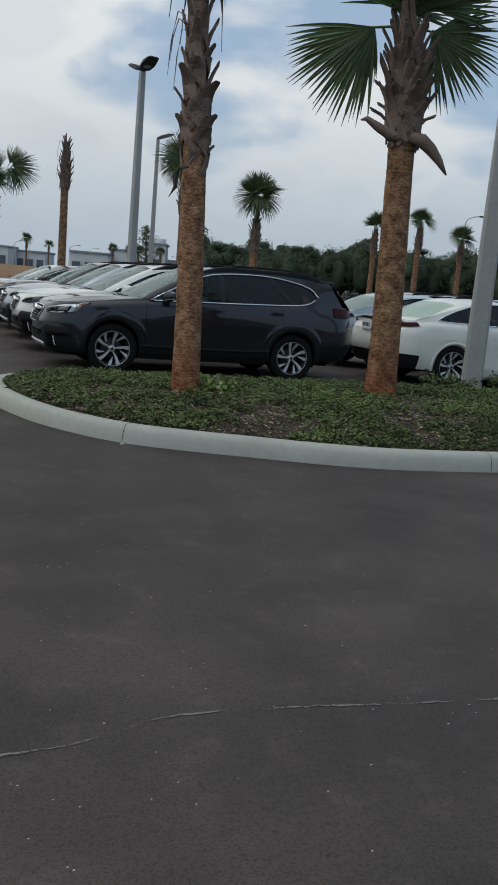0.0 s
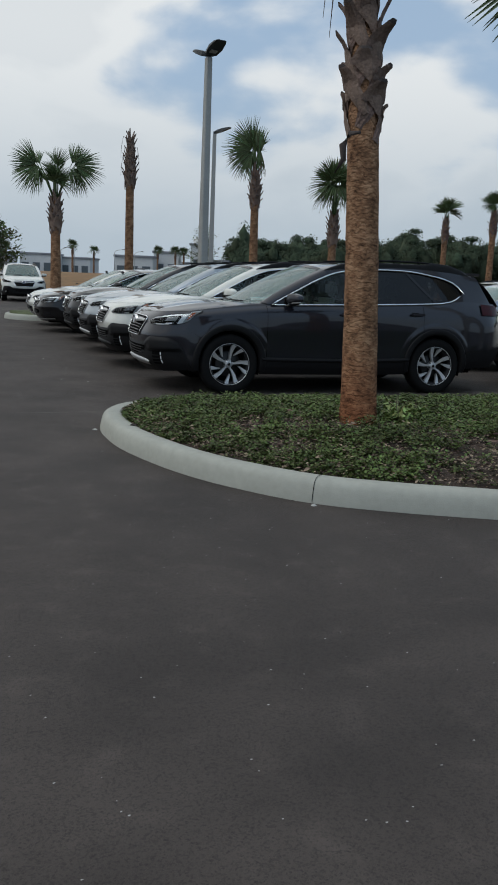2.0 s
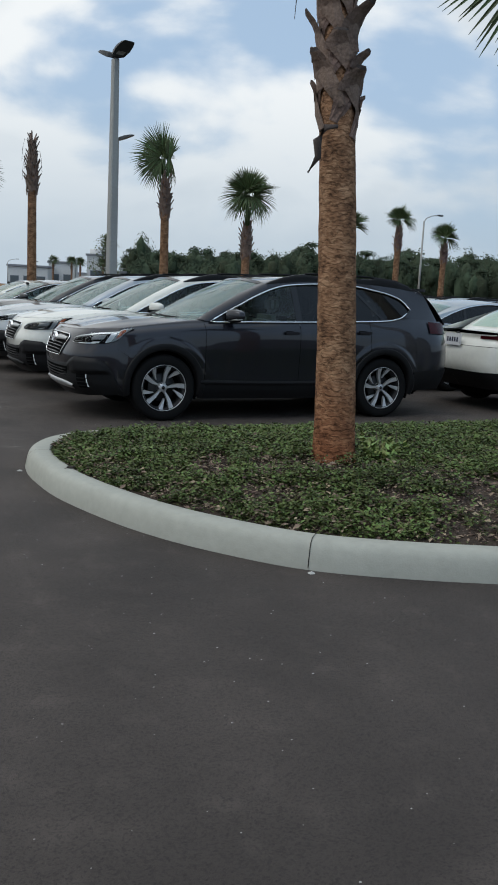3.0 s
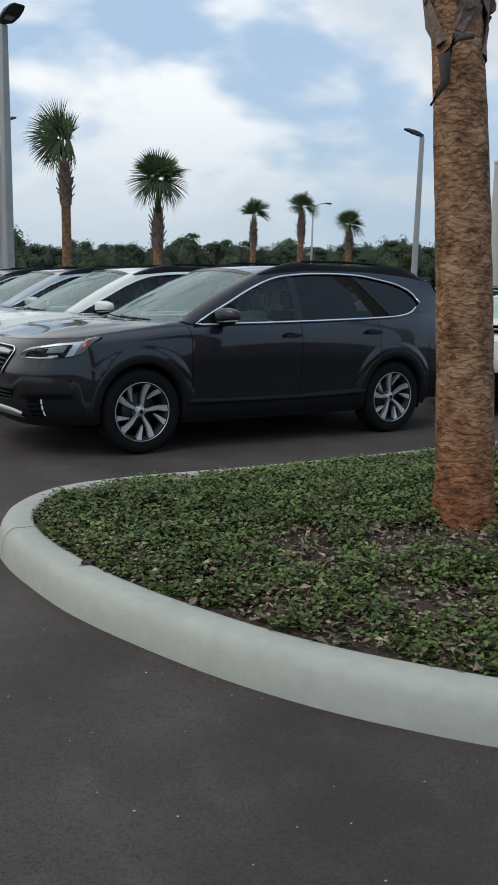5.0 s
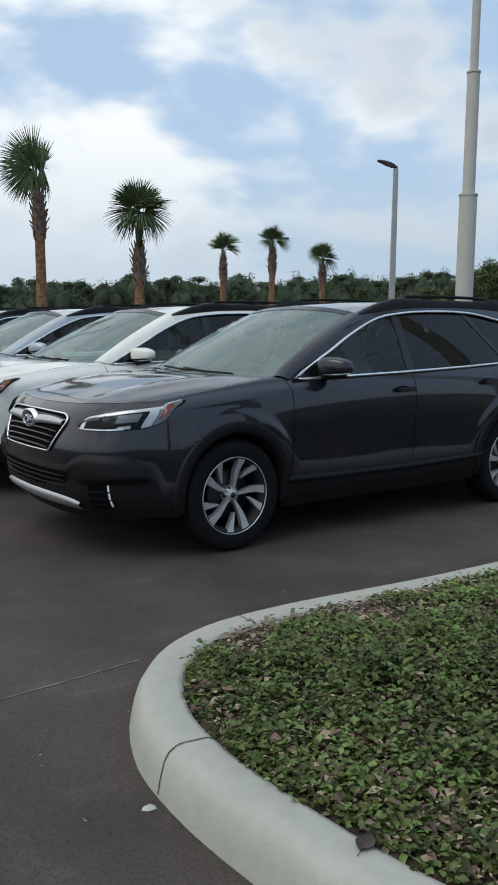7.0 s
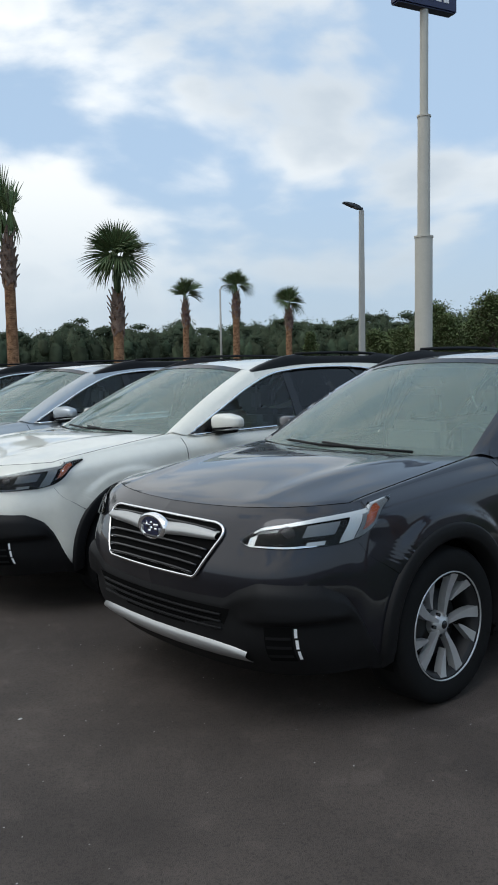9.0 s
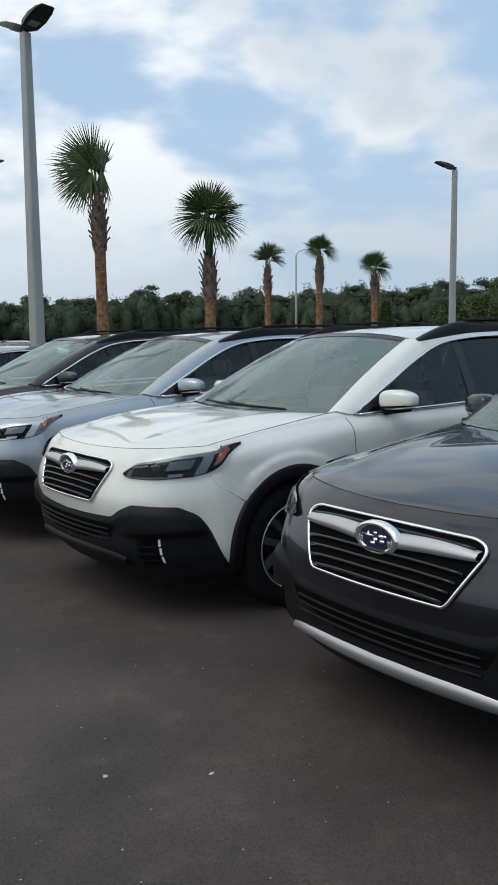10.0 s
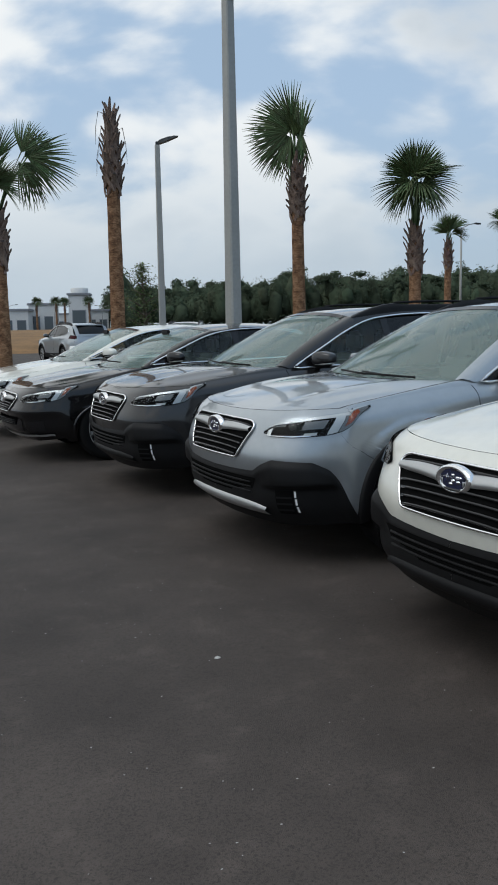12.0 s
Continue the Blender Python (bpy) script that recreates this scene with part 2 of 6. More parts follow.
M_TRUNK = trunk_bark()
M_POLE = mat("galvanised_pole", (0.34, 0.34, 0.32), 0.6, 0.2, var=0.08, scale=2)
M_SIGNPOLE = mat("painted_sign_pole", (0.46, 0.445, 0.39), 0.6, 0.0, var=0.06, scale=1.5)
M_LAMP = mat("lamp_head", (0.03, 0.033, 0.035), 0.5, 0.3)
M_BLACK = mat("black_plastic", (0.009, 0.009, 0.0095), 0.5, var=0.1, scale=20, bump=0.05, bscale=300, spec=0.16)
M_GLOSSBLACK = mat("gloss_black", (0.008, 0.008, 0.009), 0.15)
M_DARK = mat("underside", (0.005, 0.005, 0.005), 0.9, spec=0.04)
M_CHROME = mat("chrome", (0.9, 0.9, 0.9), 0.14, 1.0)
M_SATIN = mat("satin_silver", (0.5, 0.505, 0.5), 0.4, 0.75)
M_TYRE = mat("tyre_rubber", (0.008, 0.008, 0.008), 0.75, var=0.15, scale=10, spec=0.15)
M_ALLOY = mat("machined_alloy", (0.54, 0.545, 0.545), 0.35, 0.6)
M_ALLOYDARK = mat("dark_alloy", (0.012, 0.012, 0.013), 0.6, 0.2)
M_AMBER = mat("amber_reflector", (0.34, 0.07, 0.02), 0.25, coat=0.6)
M_RED = mat("red_lens", (0.035, 0.003, 0.005), 0.2, spec=0.15)
M_LINER = mat("headliner", (0.3, 0.31, 0.3), 0.9, var=0.05)
M_SPOKEDARK = mat("satin_dark_alloy", (0.11, 0.11, 0.115), 0.4, 0.5)
M_SMOKE = mat("smoked_reflector", (0.1, 0.105, 0.11), 0.25, 0.8)
M_LAMPGREY = mat("lamp_grey", (0.2, 0.207, 0.21), 0.3, 0.4)
M_LAMPSIL = mat("lamp_silver", (0.72, 0.73, 0.735), 0.25, 0.3)
M_LED = mat("white_lamp_strip", (0.85, 0.86, 0.86), 0.25, coat=0.6)
M_DISC = mat("brake_disc", (0.035, 0.035, 0.035), 0.4, 0.6)
M_SEAT = mat("seat_fabric", (0.11, 0.115, 0.115), 0.85, var=0.1)
M_WHITEP = mat("white_plate", (0.7, 0.7, 0.7), 0.5)
M_SCREEN = glass("windscreen_glass", (0.8, 0.92, 0.87), rough=0.015, ior=1.46, sheen=0.2)
M_GLASS = glass("side_glass", (0.74, 0.87, 0.82), ior=1.5, sheen=0.01)
M_TINT = glass("privacy_glass", (0.06, 0.065, 0.065))
M_LENS = glass("headlight_lens", (0.88, 0.9, 0.9), ior=1.36)
P_GREY = paint("grey_metallic", (0.0125, 0.0132, 0.019), 0.45, 0.25)
P_WHITE = paint("white_pearl", (0.7, 0.695, 0.625), 0.0)
P_SILVER = paint("ice_silver", (0.37, 0.405, 0.43), 0.7)
P_GRAPHITE = paint("graphite", (0.019, 0.0197, 0.021), 0.4, 0.25)
P_BLACK = paint("crystal_black", (0.003, 0.003, 0.0035), 0.1, 0.1)


# ---- mesh helpers ----
def grid_mesh(name, P, m, smooth=True, mask=None, flip=False, about=None):
    """A mesh from a grid of points P (rows, columns, 3), facing away from the point about."""
    nu, nv = P.shape[:2]
    faces = []
    for i in range(nu - 1):
        for j in range(nv - 1):
            if mask is None or mask[i, j]:
                f = (i * nv + j, (i + 1) * nv + j, (i + 1) * nv + j + 1, i * nv + j + 1)
                faces.append(f[::-1] if flip else f)
    me = bpy.data.meshes.new(name)
    me.from_pydata(P.reshape(-1, 3).tolist(), [], faces)
    me.materials.append(m)
    if smooth:
        me.shade_smooth()
    if about is not None:
        n, c = np.zeros(len(me.polygons) * 3), np.zeros(len(me.polygons) * 3)
        me.polygons.foreach_get("normal", n)
        me.polygons.foreach_get("center", c)
        if np.sum(n.reshape(-1, 3) * (c.reshape(-1, 3) - np.array(about))) < 0:
            me.flip_normals()
    return me


def raw_mesh(name, verts, faces, m, smooth=False):
    me = bpy.data.meshes.new(name)
    me.from_pydata([tuple(v) for v in verts], [], faces)
    me.materials.append(m)
    if smooth:
        me.shade_smooth()
    return me


def part(name, me, parent=None, label=""):
    if isinstance(me, bmesh.types.BMesh):
        raise TypeError
    ob = new(name, me)
    if parent is not None:
        ob.parent = parent
    if label:
        ob["label"] = label
    return ob


def thing(name, label, category, group="", kind="", at=(0, 0, 0), turn=0.0):
    ob = new(name)
    ob.location = at
    ob.rotation_euler = (0, 0, radians(turn))
    return tagged(ob, label, category, group, kind)


def tube(name, pts, r, m, sides=8, closed=False, radii=None, smooth=True, cap=True):
    pts = [Vector(p) for p in pts]
    n = len(pts)
    verts, faces = [], []
    for i, p in enumerate(pts):
        a = pts[(i - 1) % n] if (closed or i) else p
        b = pts[(i + 1) % n] if (closed or i < n - 1) else p
        d = (b - a).normalized()
        up = Vector((0, 0, 1)) if abs(d.z) < 0.9 else Vector((1, 0, 0))
        s = d.cross(up).normalized()
        t = s.cross(d).normalized()
        rr = radii[i] if radii else r
        for k in range(sides):
            an = 2 * math.pi * k / sides
            verts.append(p + (s * math.cos(an) + t * math.sin(an)) * rr)
    for i in range(n if closed else n - 1):
        j = (i + 1) % n
        for k in range(sides):
            l = (k + 1) % sides
            faces.append((i * sides + k, i * sides + l, j * sides + l, j * sides + k))
    if cap and not closed:
        faces.append(tuple(range(sides))[::-1])
        faces.append(tuple((n - 1) * sides + k for k in range(sides)))
    return raw_mesh(name, verts, faces, m, smooth)


def box_mesh(name, lo, hi, m, bev=0.01, taper=1.0):
    bm = bmesh.new()
    bmesh.ops.create_cube(bm, size=1)
    lo, hi = Vector(lo), Vector(hi)
    for v in bm.verts:
        k = taper if v.co.z > 0 else 1.0
        v.co = Vector(((lo.x + hi.x) / 2 + v.co.x * (hi.x - lo.x) * k, (lo.y + hi.y) / 2 + v.co.y * (hi.y - lo.y) * k, (lo.z + hi.z) / 2 + v.co.z * (hi.z - lo.z)))
    if bev:
        bmesh.ops.bevel(bm, geom=bm.edges[:], offset=bev, segments=2, affect="EDGES")
    me = bpy.data.meshes.new(name)
    bm.to_mesh(me)
    bm.free()
    me.materials.append(m)
    return me


def lathe(name, prof, m, n=48, axis="y", smooth=True, flip=False):
    """A ring from a profile of (radius, offset) turned round an axis."""
    verts, faces = [], []
    k = len(prof)
    for i in range(n):
        a = 2 * math.pi * i / n
        for r, o in prof:
            verts.append((r * math.cos(a), o, r * math.sin(a)) if axis == "y" else (r * math.cos(a), r * math.sin(a), o))
    for i in range(n):
        j = (i + 1) % n
        for q in range(k - 1):
            f = (i * k + q, i * k + q + 1, j * k + q + 1, j * k + q)
            faces.append(f[::-1] if flip else f)
    return raw_mesh(name, verts, faces, m, smooth)


def cr(P, t):
    """Catmull-Rom through rows of P at parameters t."""
    P = np.asarray(P, float)
    t = np.clip(np.asarray(t, float), 0, len(P) - 1 - 1e-9)
    i = np.floor(t).astype(int)
    f = (t - i)[:, None]
    g = lambda k: P[np.clip(k, 0, len(P) - 1)]
    p0, p1, p2, p3 = g(i - 1), g(i), g(i + 1), g(i + 2)
    p0 = np.where((i == 0)[:, None], 2 * p1 - p2, p0)
    p3 = np.where((i == len(P) - 2)[:, None], 2 * p2 - p1, p3)
    return 0.5 * (2 * p1 + (p2 - p0) * f + (2 * p0 - 5 * p1 + 4 * p2 - p3) * f ** 2 + (3 * p1 - p0 - 3 * p2 + p3) * f ** 3)


def curve_at(knots, x):
    """Smooth value at x of a curve through knots of (x, value, ...)."""
    K = np.asarray(knots, float)
    x = np.clip(np.atleast_1d(x), K[0, 0], K[-1, 0])
    t = np.interp(x, K[:, 0], np.arange(len(K)))
    return cr(K[:, 1:], t)


# ---- parked cars ----
def car_grid(*args, **kw):
    kw.pop("flip", None)
    return grid_mesh(*args, about=(1.4, 0.0, 0.62), **kw)


def nose_x(y, z, k):
    """How far forward the front fascia lies at height z and half-width y."""
    base = curve_at(k["nose"], z)[:, 0]
    return base + 0.12 * (y / 0.8) ** 2 + 0.42 * (np.abs(y) / 0.9) ** 8


WAGON = dict(
    nose=[(0.20, -0.78), (0.27, -0.86), (0.37, -0.945), (0.50, -0.965), (0.65, -0.995), (0.80, -0.95), (0.88, -0.905), (0.93, -0.855)],
    side_x=(-0.42, 0.0, 0.42, 1.0, 1.6, 2.3, 2.745, 3.18),
    rows=[
        # half-widths and heights along the side, then corner and middle of the tail
        ((0.86, 0.86, 0.86, 0.86, 0.86, 0.86, 0.86, 0.85), (0.27, 0.25, 0.24, 0.24, 0.24, 0.25, 0.28, 0.32), (0.24, 0.28), (0.80, 0.34, 3.72)),
        ((0.895, 0.90, 0.90, 0.90, 0.90, 0.90, 0.90, 0.89), (0.36, 0.35, 0.34, 0.34, 0.34, 0.35, 0.38, 0.42), (0.37, 0.38), (0.84, 0.45, 3.84)),
        ((0.905, 0.912, 0.904, 0.902, 0.902, 0.908, 0.916, 0.905), (0.50, 0.47, 0.44, 0.43, 0.43, 0.45, 0.50, 0.55), (0.50, 0.53), (0.86, 0.58, 3.90)),
        ((0.90, 0.918, 0.908, 0.905, 0.906, 0.912, 0.922, 0.905), (0.66, 0.64, 0.62, 0.60, 0.60, 0.62, 0.66, 0.70), (0.65, 0.67), (0.86, 0.72, 3.905)),
        ((0.885, 0.912, 0.912, 0.914, 0.916, 0.919, 0.924, 0.90), (0.80, 0.81, 0.81, 0.80, 0.81, 0.83, 0.86, 0.88), (0.79, 0.81), (0.85, 0.88, 3.88)),
        ((0.865, 0.885, 0.892, 0.905, 0.908, 0.905, 0.90, 0.875), (0.905, 0.945, 0.975, 0.975, 0.985, 1.0, 1.02, 1.03), (0.875, 0.90), (0.80, 1.02, 3.83)),
        ((0.79, 0.80, 0.815, 0.855, 0.86, 0.855, 0.835, 0.80), (0.965, 1.015, 1.05, 1.07, 1.085, 1.11, 1.14, 1.18), (0.925, 0.955), (0.72, 1.16, 3.77)),
    ],
    dlo_top=[(0.52, 1.068), (0.88, 1.255), (1.18, 1.40), (1.44, 1.487), (1.85, 1.528), (2.4, 1.528), (2.85, 1.463), (3.05, 1.393), (3.15, 1.285)],
    dlo_bot=[(0.52, 1.062), (1.0, 1.078), (1.6, 1.095), (2.3, 1.12), (2.8, 1.145), (3.0, 1.185), (3.15, 1.28)],
    roof_edge=[(1.25, 1.497), (1.8, 1.552), (2.5, 1.562), (3.0, 1.535), (3.38, 1.487)],
    roof_mid=[(1.18, 1.555), (1.6, 1.598), (2.2, 1.612), (3.0, 1.596), (3.42, 1.55)],
    pillars=(1.60, 2.56), roof_end=3.38, cowl=0.19, z=1.0, sedan=False)
SEDAN = dict(WAGON)
SEDAN.update(
    dlo_top=[(0.50, 1.068), (0.9, 1.24), (1.25, 1.38), (1.55, 1.44), (2.0, 1.455), (2.4, 1.40), (2.75, 1.29), (2.95, 1.20), (3.05, 1.135)],
    dlo_bot=[(0.50, 1.062), (1.0, 1.075), (1.6, 1.085), (2.3, 1.10), (2.8, 1.105), (2.95, 1.11), (3.05, 1.13)],
    roof_edge=[(1.35, 1.435), (1.8, 1.475), (2.3, 1.44), (2.8, 1.31), (3.3, 1.15)],
    roof_mid=[(1.3, 1.485), (1.7, 1.52), (2.1, 1.525), (2.4, 1.50), (2.55, 1.47)],
    pillars=(1.62, 2.5), roof_end=2.52, cowl=0.22, z=0.965, sedan=True)


def build_car(paint_m, label, k, bright=True, skid=True, name="car", wheel_dark=False):
    """A car that faces -x with its front axle over the origin."""
    car = thing(name, label, "car", "parked cars")
    zs = k["z"]
    ny = np.array((0.0, 0.25, 0.47, 0.64, 0.76, 0.845))
    rows = []
    for ys, zz, (zc, ze), (cy, cz, tx) in k["rows"]:
        zf = zc + (ze - zc) * (ny / 0.845) ** 2
        xf = nose_x(ny, zf, k)
        top = ze > 0.9
        yf = ny * (0.93 if top else 1.0)
        pts = [(x, y, z) for x, y, z in zip(xf, yf, zf)]
        pts += [(x, y, z) for x, y, z in zip(k["side_x"], ys, zz)]
        pts += [(3.60, cy, cz), (tx - 0.02, 0.55, cz), (tx, 0.0, cz)]
        rows.append(np.array(pts))
    R = np.array(rows)
    if k["sedan"]:
        R[5, 14:, 2] -= 0.03
        R[6, 12:, 2] = (1.10, 1.09, 1.06, 1.05, 1.05)
        R[6, 14:, 0] += (0.05, 0.07, 0.07)
        R[0, 6:, 2] -= 0.03
    NS = R.shape[1]

    def S(u, v):
        u, v = np.broadcast_arrays(np.asarray(u, float), np.asarray(v, float))
        sh = u.shape
        u, v = u.ravel(), v.ravel()
        c = np.stack([cr(R[r], u) for r in range(7)])
        vv = np.clip(v, 0, 6 - 1e-9)
        i = np.floor(vv).astype(int)
        f = (vv - i)[:, None]
        q = np.arange(len(u))
        g = lambda a: c[np.clip(a, 0, 6), q]
        p0, p1, p2, p3 = g(i - 1), g(i), g(i + 1), g(i + 2)
        out = 0.5 * (2 * p1 + (p2 - p0) * f + (2 * p0 - 5 * p1 + 4 * p2 - p3) * f ** 2 + (3 * p1 - p0 - 3 * p2 + p3) * f ** 3)
        return out.reshape(*sh, 3)

    def off(u, v, d):
        """The shell moved outwards by d."""
        e = 0.02
        du = S(np.clip(u + e, 0, NS - 1), v) - S(np.clip(u - e, 0, NS - 1), v)
        dv = S(u, np.clip(v + e, 0, 6)) - S(u, np.clip(v - e, 0, 6))
        nrm = np.cross(du, dv)
        nrm /= np.linalg.norm(nrm, axis=-1, keepdims=True) + 1e-12
        return S(u, v) + nrm * np.broadcast_to(d, u.shape)[..., None] * sign

    sign = 1.0
    t0 = off(np.array([10.0]), np.array([3.0]), np.array([0.1]))[0]
    if abs(t0[1]) < abs(S(10.0, 3.0)[1]):
        sign = -1.0

    def drop(x, z):
        """Height after the saloon's lower nose."""
        z = z * zs
        if k["sedan"]:
            z = z - 0.10 * np.clip((1.0 - x) / 1.3, 0, 1) * np.clip((z - 0.42) / 0.3, 0, 1)
        return z

    def fin(P):
        P = P.copy()
        P[..., 2] = drop(P[..., 0], P[..., 2])
        return P

    def u_at(x):
        """Station parameter at which the side reaches x."""
        return float(np.interp(x, np.concatenate([[-0.9], R[3, 5:14, 0], [3.60]]), np.concatenate([[2.0], np.arange(5, 14), [14]])))

    arch_r = 0.402 if not k["sedan"] else 0.385

    def patch(nm, u, v, m, d=0.0, arch=True, parent=car, label="", side=1, flare=False):
        """A part of the shell over the grids u, v; arches are cut out round the wheels."""
        P = off(u, v, d)
        mask = None
        if arch:
            mask = np.ones((P.shape[0] - 1, P.shape[1] - 1), bool)
            c = (P[:-1, :-1] + P[1:, :-1] + P[1:, 1:] + P[:-1, 1:]) / 4
            for hx in (0.0, 2.745):
                mask &= (np.hypot(c[..., 0] - hx, c[..., 2] - 0.375) > arch_r) | (c[..., 1] < 0.5)
            used = np.zeros(P.shape[:2], bool)
            for a in (0, 1):
                for b in (0, 1):
                    used[a:P.shape[0] - 1 + a, b:P.shape[1] - 1 + b] |= mask
            for hx in (0.0, 2.745):
                dx, dz = P[..., 0] - hx, P[..., 2] - 0.375
                rr = np.hypot(dx, dz)
                near = used & (rr < arch_r + 0.028) & (P[..., 1] > 0.5) & (rr > 0.1)
                kx = np.where(near, arch_r / np.maximum(rr, 0.1), 1.0)
                P[..., 0] = hx + dx * kx
                P[..., 2] = 0.375 + dz * kx
        if flare:
            for hx in (0.0, 2.745):
                rr = np.hypot(P[..., 0] - hx, P[..., 2] - 0.375)
                step = np.clip((0.53 - rr) / 0.035, 0, 1)
                high = np.clip((P[..., 2] - 0.5) / 0.2, 0, 1) * np.clip((1.02 - P[..., 2]) / 0.1, 0, 1) * (P[..., 1] > 0.6) * np.clip((P[..., 0] + 0.42) / 0.14, 0, 1)
                P[..., 1] += 0.013 * step * step * (3 - 2 * step) * high
        P = fin(P)
        if side < 0:
            P[..., 1] *= -1
        return part(nm, car_grid(nm, P, m, mask=mask, flip=(side > 0) == (sign > 0)), parent, label)

    def uv(u0, u1, v0, v1, nu, nv):
        return np.meshgrid(np.linspace(u0, u1, nu), np.linspace(v0, v1, nv), indexing="ij")

    ua, ub, uc, ud = u_at(0.46), u_at(k["pillars"][0]), u_at(2.52), NS - 1
    for sd in (1, -1):
        # front fascia, fender, doors, quarter panel
        fv = np.linspace(0, 6, 48)[None, :]
        ue = np.interp(fv, [0, 2.9, 3.3, 4.0, 6], [6.25, 6.25, 5.95, 5.05, 5.05])
        patch("front_bumper", np.linspace(0, 1, 92)[:, None] * ue, fv + np.zeros((92, 1)), paint_m, side=sd)
        fv = np.linspace(0.9, 6, 54)[None, :]
        ue = np.interp(fv, [0, 2.9, 3.3, 4.0, 6], [6.25, 6.25, 5.95, 5.05, 5.05]) + 0.012
        patch("fender", ue + (ua - 0.006 - ue) * np.linspace(0, 1, 66)[:, None], fv + np.zeros((66, 1)), paint_m, side=sd, flare=not k["sedan"])
        patch("front_door", *uv(ua + 0.005, ub - 0.005, 1.55, 6, 48, 44), paint_m, side=sd, flare=not k["sedan"])
        patch("rear_door", *uv(ub + 0.005, uc - 0.007, 1.55, 6, 52, 44), paint_m, side=sd, flare=not k["sedan"])
        patch("quarter_panel", *uv(uc + 0.007, 14.4, 1.9, 6, 90, 60), paint_m, side=sd, flare=not k["sedan"])
        patch("rear_bumper", *uv(13.06 if not k["sedan"] else 12.55, ud, 0, 4.0, 40, 30), paint_m, side=sd, d=0.004)
        patch("tailgate", *uv(14.43, ud, 4.05, 6, 16, 12), paint_m, side=sd)
        sill = M_BLACK if not k["sedan"] else paint_m
        su, sv = uv(u_at(0.40), u_at(2.38), 0, 2.05, 60, 24)
        ledge = np.interp(sv, [0, 1.2, 1.62, 1.78, 2.0, 2.05], [0.012, 0.012, 0.016, 0.038, 0.036, 0.004]) if not k["sedan"] else 0.012
        patch("sill_cladding", su, sv, sill, d=ledge, side=sd)
        if not k["sedan"]:
            patch("bumper_corner_trim", *uv(13.0, ud, 0, 2.0, 24, 10), M_BLACK, d=0.014, side=sd)
            # wheel arch mouldings
            for hx in (0.0, 2.745):
                pts = []
                for i in range(37):
                    a = radians(-14 + 208 * i / 36)
                    row = []
                    for rr, dy in ((arch_r - 0.03, -0.06), (arch_r - 0.022, 0.014), (arch_r - 0.012, 0.02), (arch_r + 0.038, 0.022), (arch_r + 0.048, 0.018), (arch_r + 0.056, -0.02)):
                        x, z = hx + rr * math.cos(a), 0.375 + rr * math.sin(a)
                        vv = float(np.interp(z, [0.24, 0.35, 0.46, 0.64, 0.82, 0.95], [0, 1, 2, 3, 4, 5]))
                        y = float(S(np.array(u_at(x)), np.array(vv))[1])
                        row.append((x, sd * (y + dy), z))
                    pts.append(row)
                part("arch_moulding", car_grid("arch_moulding", fin(np.array(pts)), M_BLACK, flip=sd > 0), car, "black plastic wheel arch moulding")
        else:
            for hx in (0.0, 2.745):
                pts = []
                for i in range(37):
                    a = radians(-14 + 208 * i / 36)
                    row = []
                    for rr, dy in ((arch_r - 0.03, -0.05), (arch_r - 0.014, 0.003), (arch_r + 0.01, 0.007), (arch_r + 0.03, 0.0035), (arch_r + 0.036, -0.02)):
                        x, z = hx + rr * math.cos(a), 0.375 + rr * math.sin(a)
                        vv = float(np.interp(z, [0.24, 0.35, 0.46, 0.64, 0.82, 0.95], [0, 1, 2, 3, 4, 5]))
                        y = float(S(np.array(u_at(x)), np.array(vv))[1])
                        row.append((x, sd * (y + dy), z))
                    pts.append(row)
                part("arch_lip", car_grid("arch_lip", fin(np.array(pts)), paint_m), car)
        # wheel wells
        for hx in (0.0, 2.745):
            an = np.radians(np.linspace(-22, 202, 30))[:, None]
            rr = np.array([[0.02, arch_r - 0.01, arch_r - 0.01]])
            yy = np.array([[0.45, 0.45, 0.885]]) * sd
            W = np.stack([hx + rr * np.cos(an), yy + 0 * an, 0.375 + rr * np.sin(an)], -1)
            part("wheel_well", grid_mesh("wheel_well", fin(W), M_DARK), car)

    # dark inner shell and floor, which shows in the gaps
    for sd in (1, -1):
        patch("inner_shell", *uv(0, ud, 0.1, 5.7, 90, 20), M_DARK, d=-0.022, side=sd)
    part("floor_pan", box_mesh("floor_pan", (-0.72, -0.44, 0.22 * zs), (3.6, 0.44, 0.5), M_DARK, 0.03), car)
    part("floor_pan", box_mesh("floor_pan", (0.44, -0.84, 0.24 * zs), (2.3, 0.84, 0.45), M_DARK, 0.03), car)

    # bonnet
    a = np.linspace(-1, 1, 49)[:, None]
    b = np.linspace(0, 1, 33)[None, :]
    yf = a * 0.765
    e = S(np.interp(np.abs(yf), R[6, :7, 1], np.arange(7)), np.full_like(yf, 6.0))
    rx, rz = k["cowl"] + 0.17 * a ** 2, 1.072 + 0.004 * a ** 2
    X = e[..., 0] + (rx - e[..., 0]) * b
    Y = yf + (a * 0.745 - yf) * b ** 1.6
    bulge = (1 - a ** 2) * (0.05 * np.sin(np.pi * np.clip(b, 0, 1)) ** 0.8) + 0.012 * np.exp(-((np.abs(a) - 0.62 - 0.12 * b) / 0.09) ** 2) * np.sin(np.pi * b) ** 0.6
    Z = e[..., 2] + (rz - e[..., 2]) * (0.75 * b + 0.25 * b ** 0.6) + bulge + 0.002
    part("bonnet", car_grid("bonnet", fin(np.stack([X, Y + 0 * b, Z], -1)), paint_m, flip=True), car)
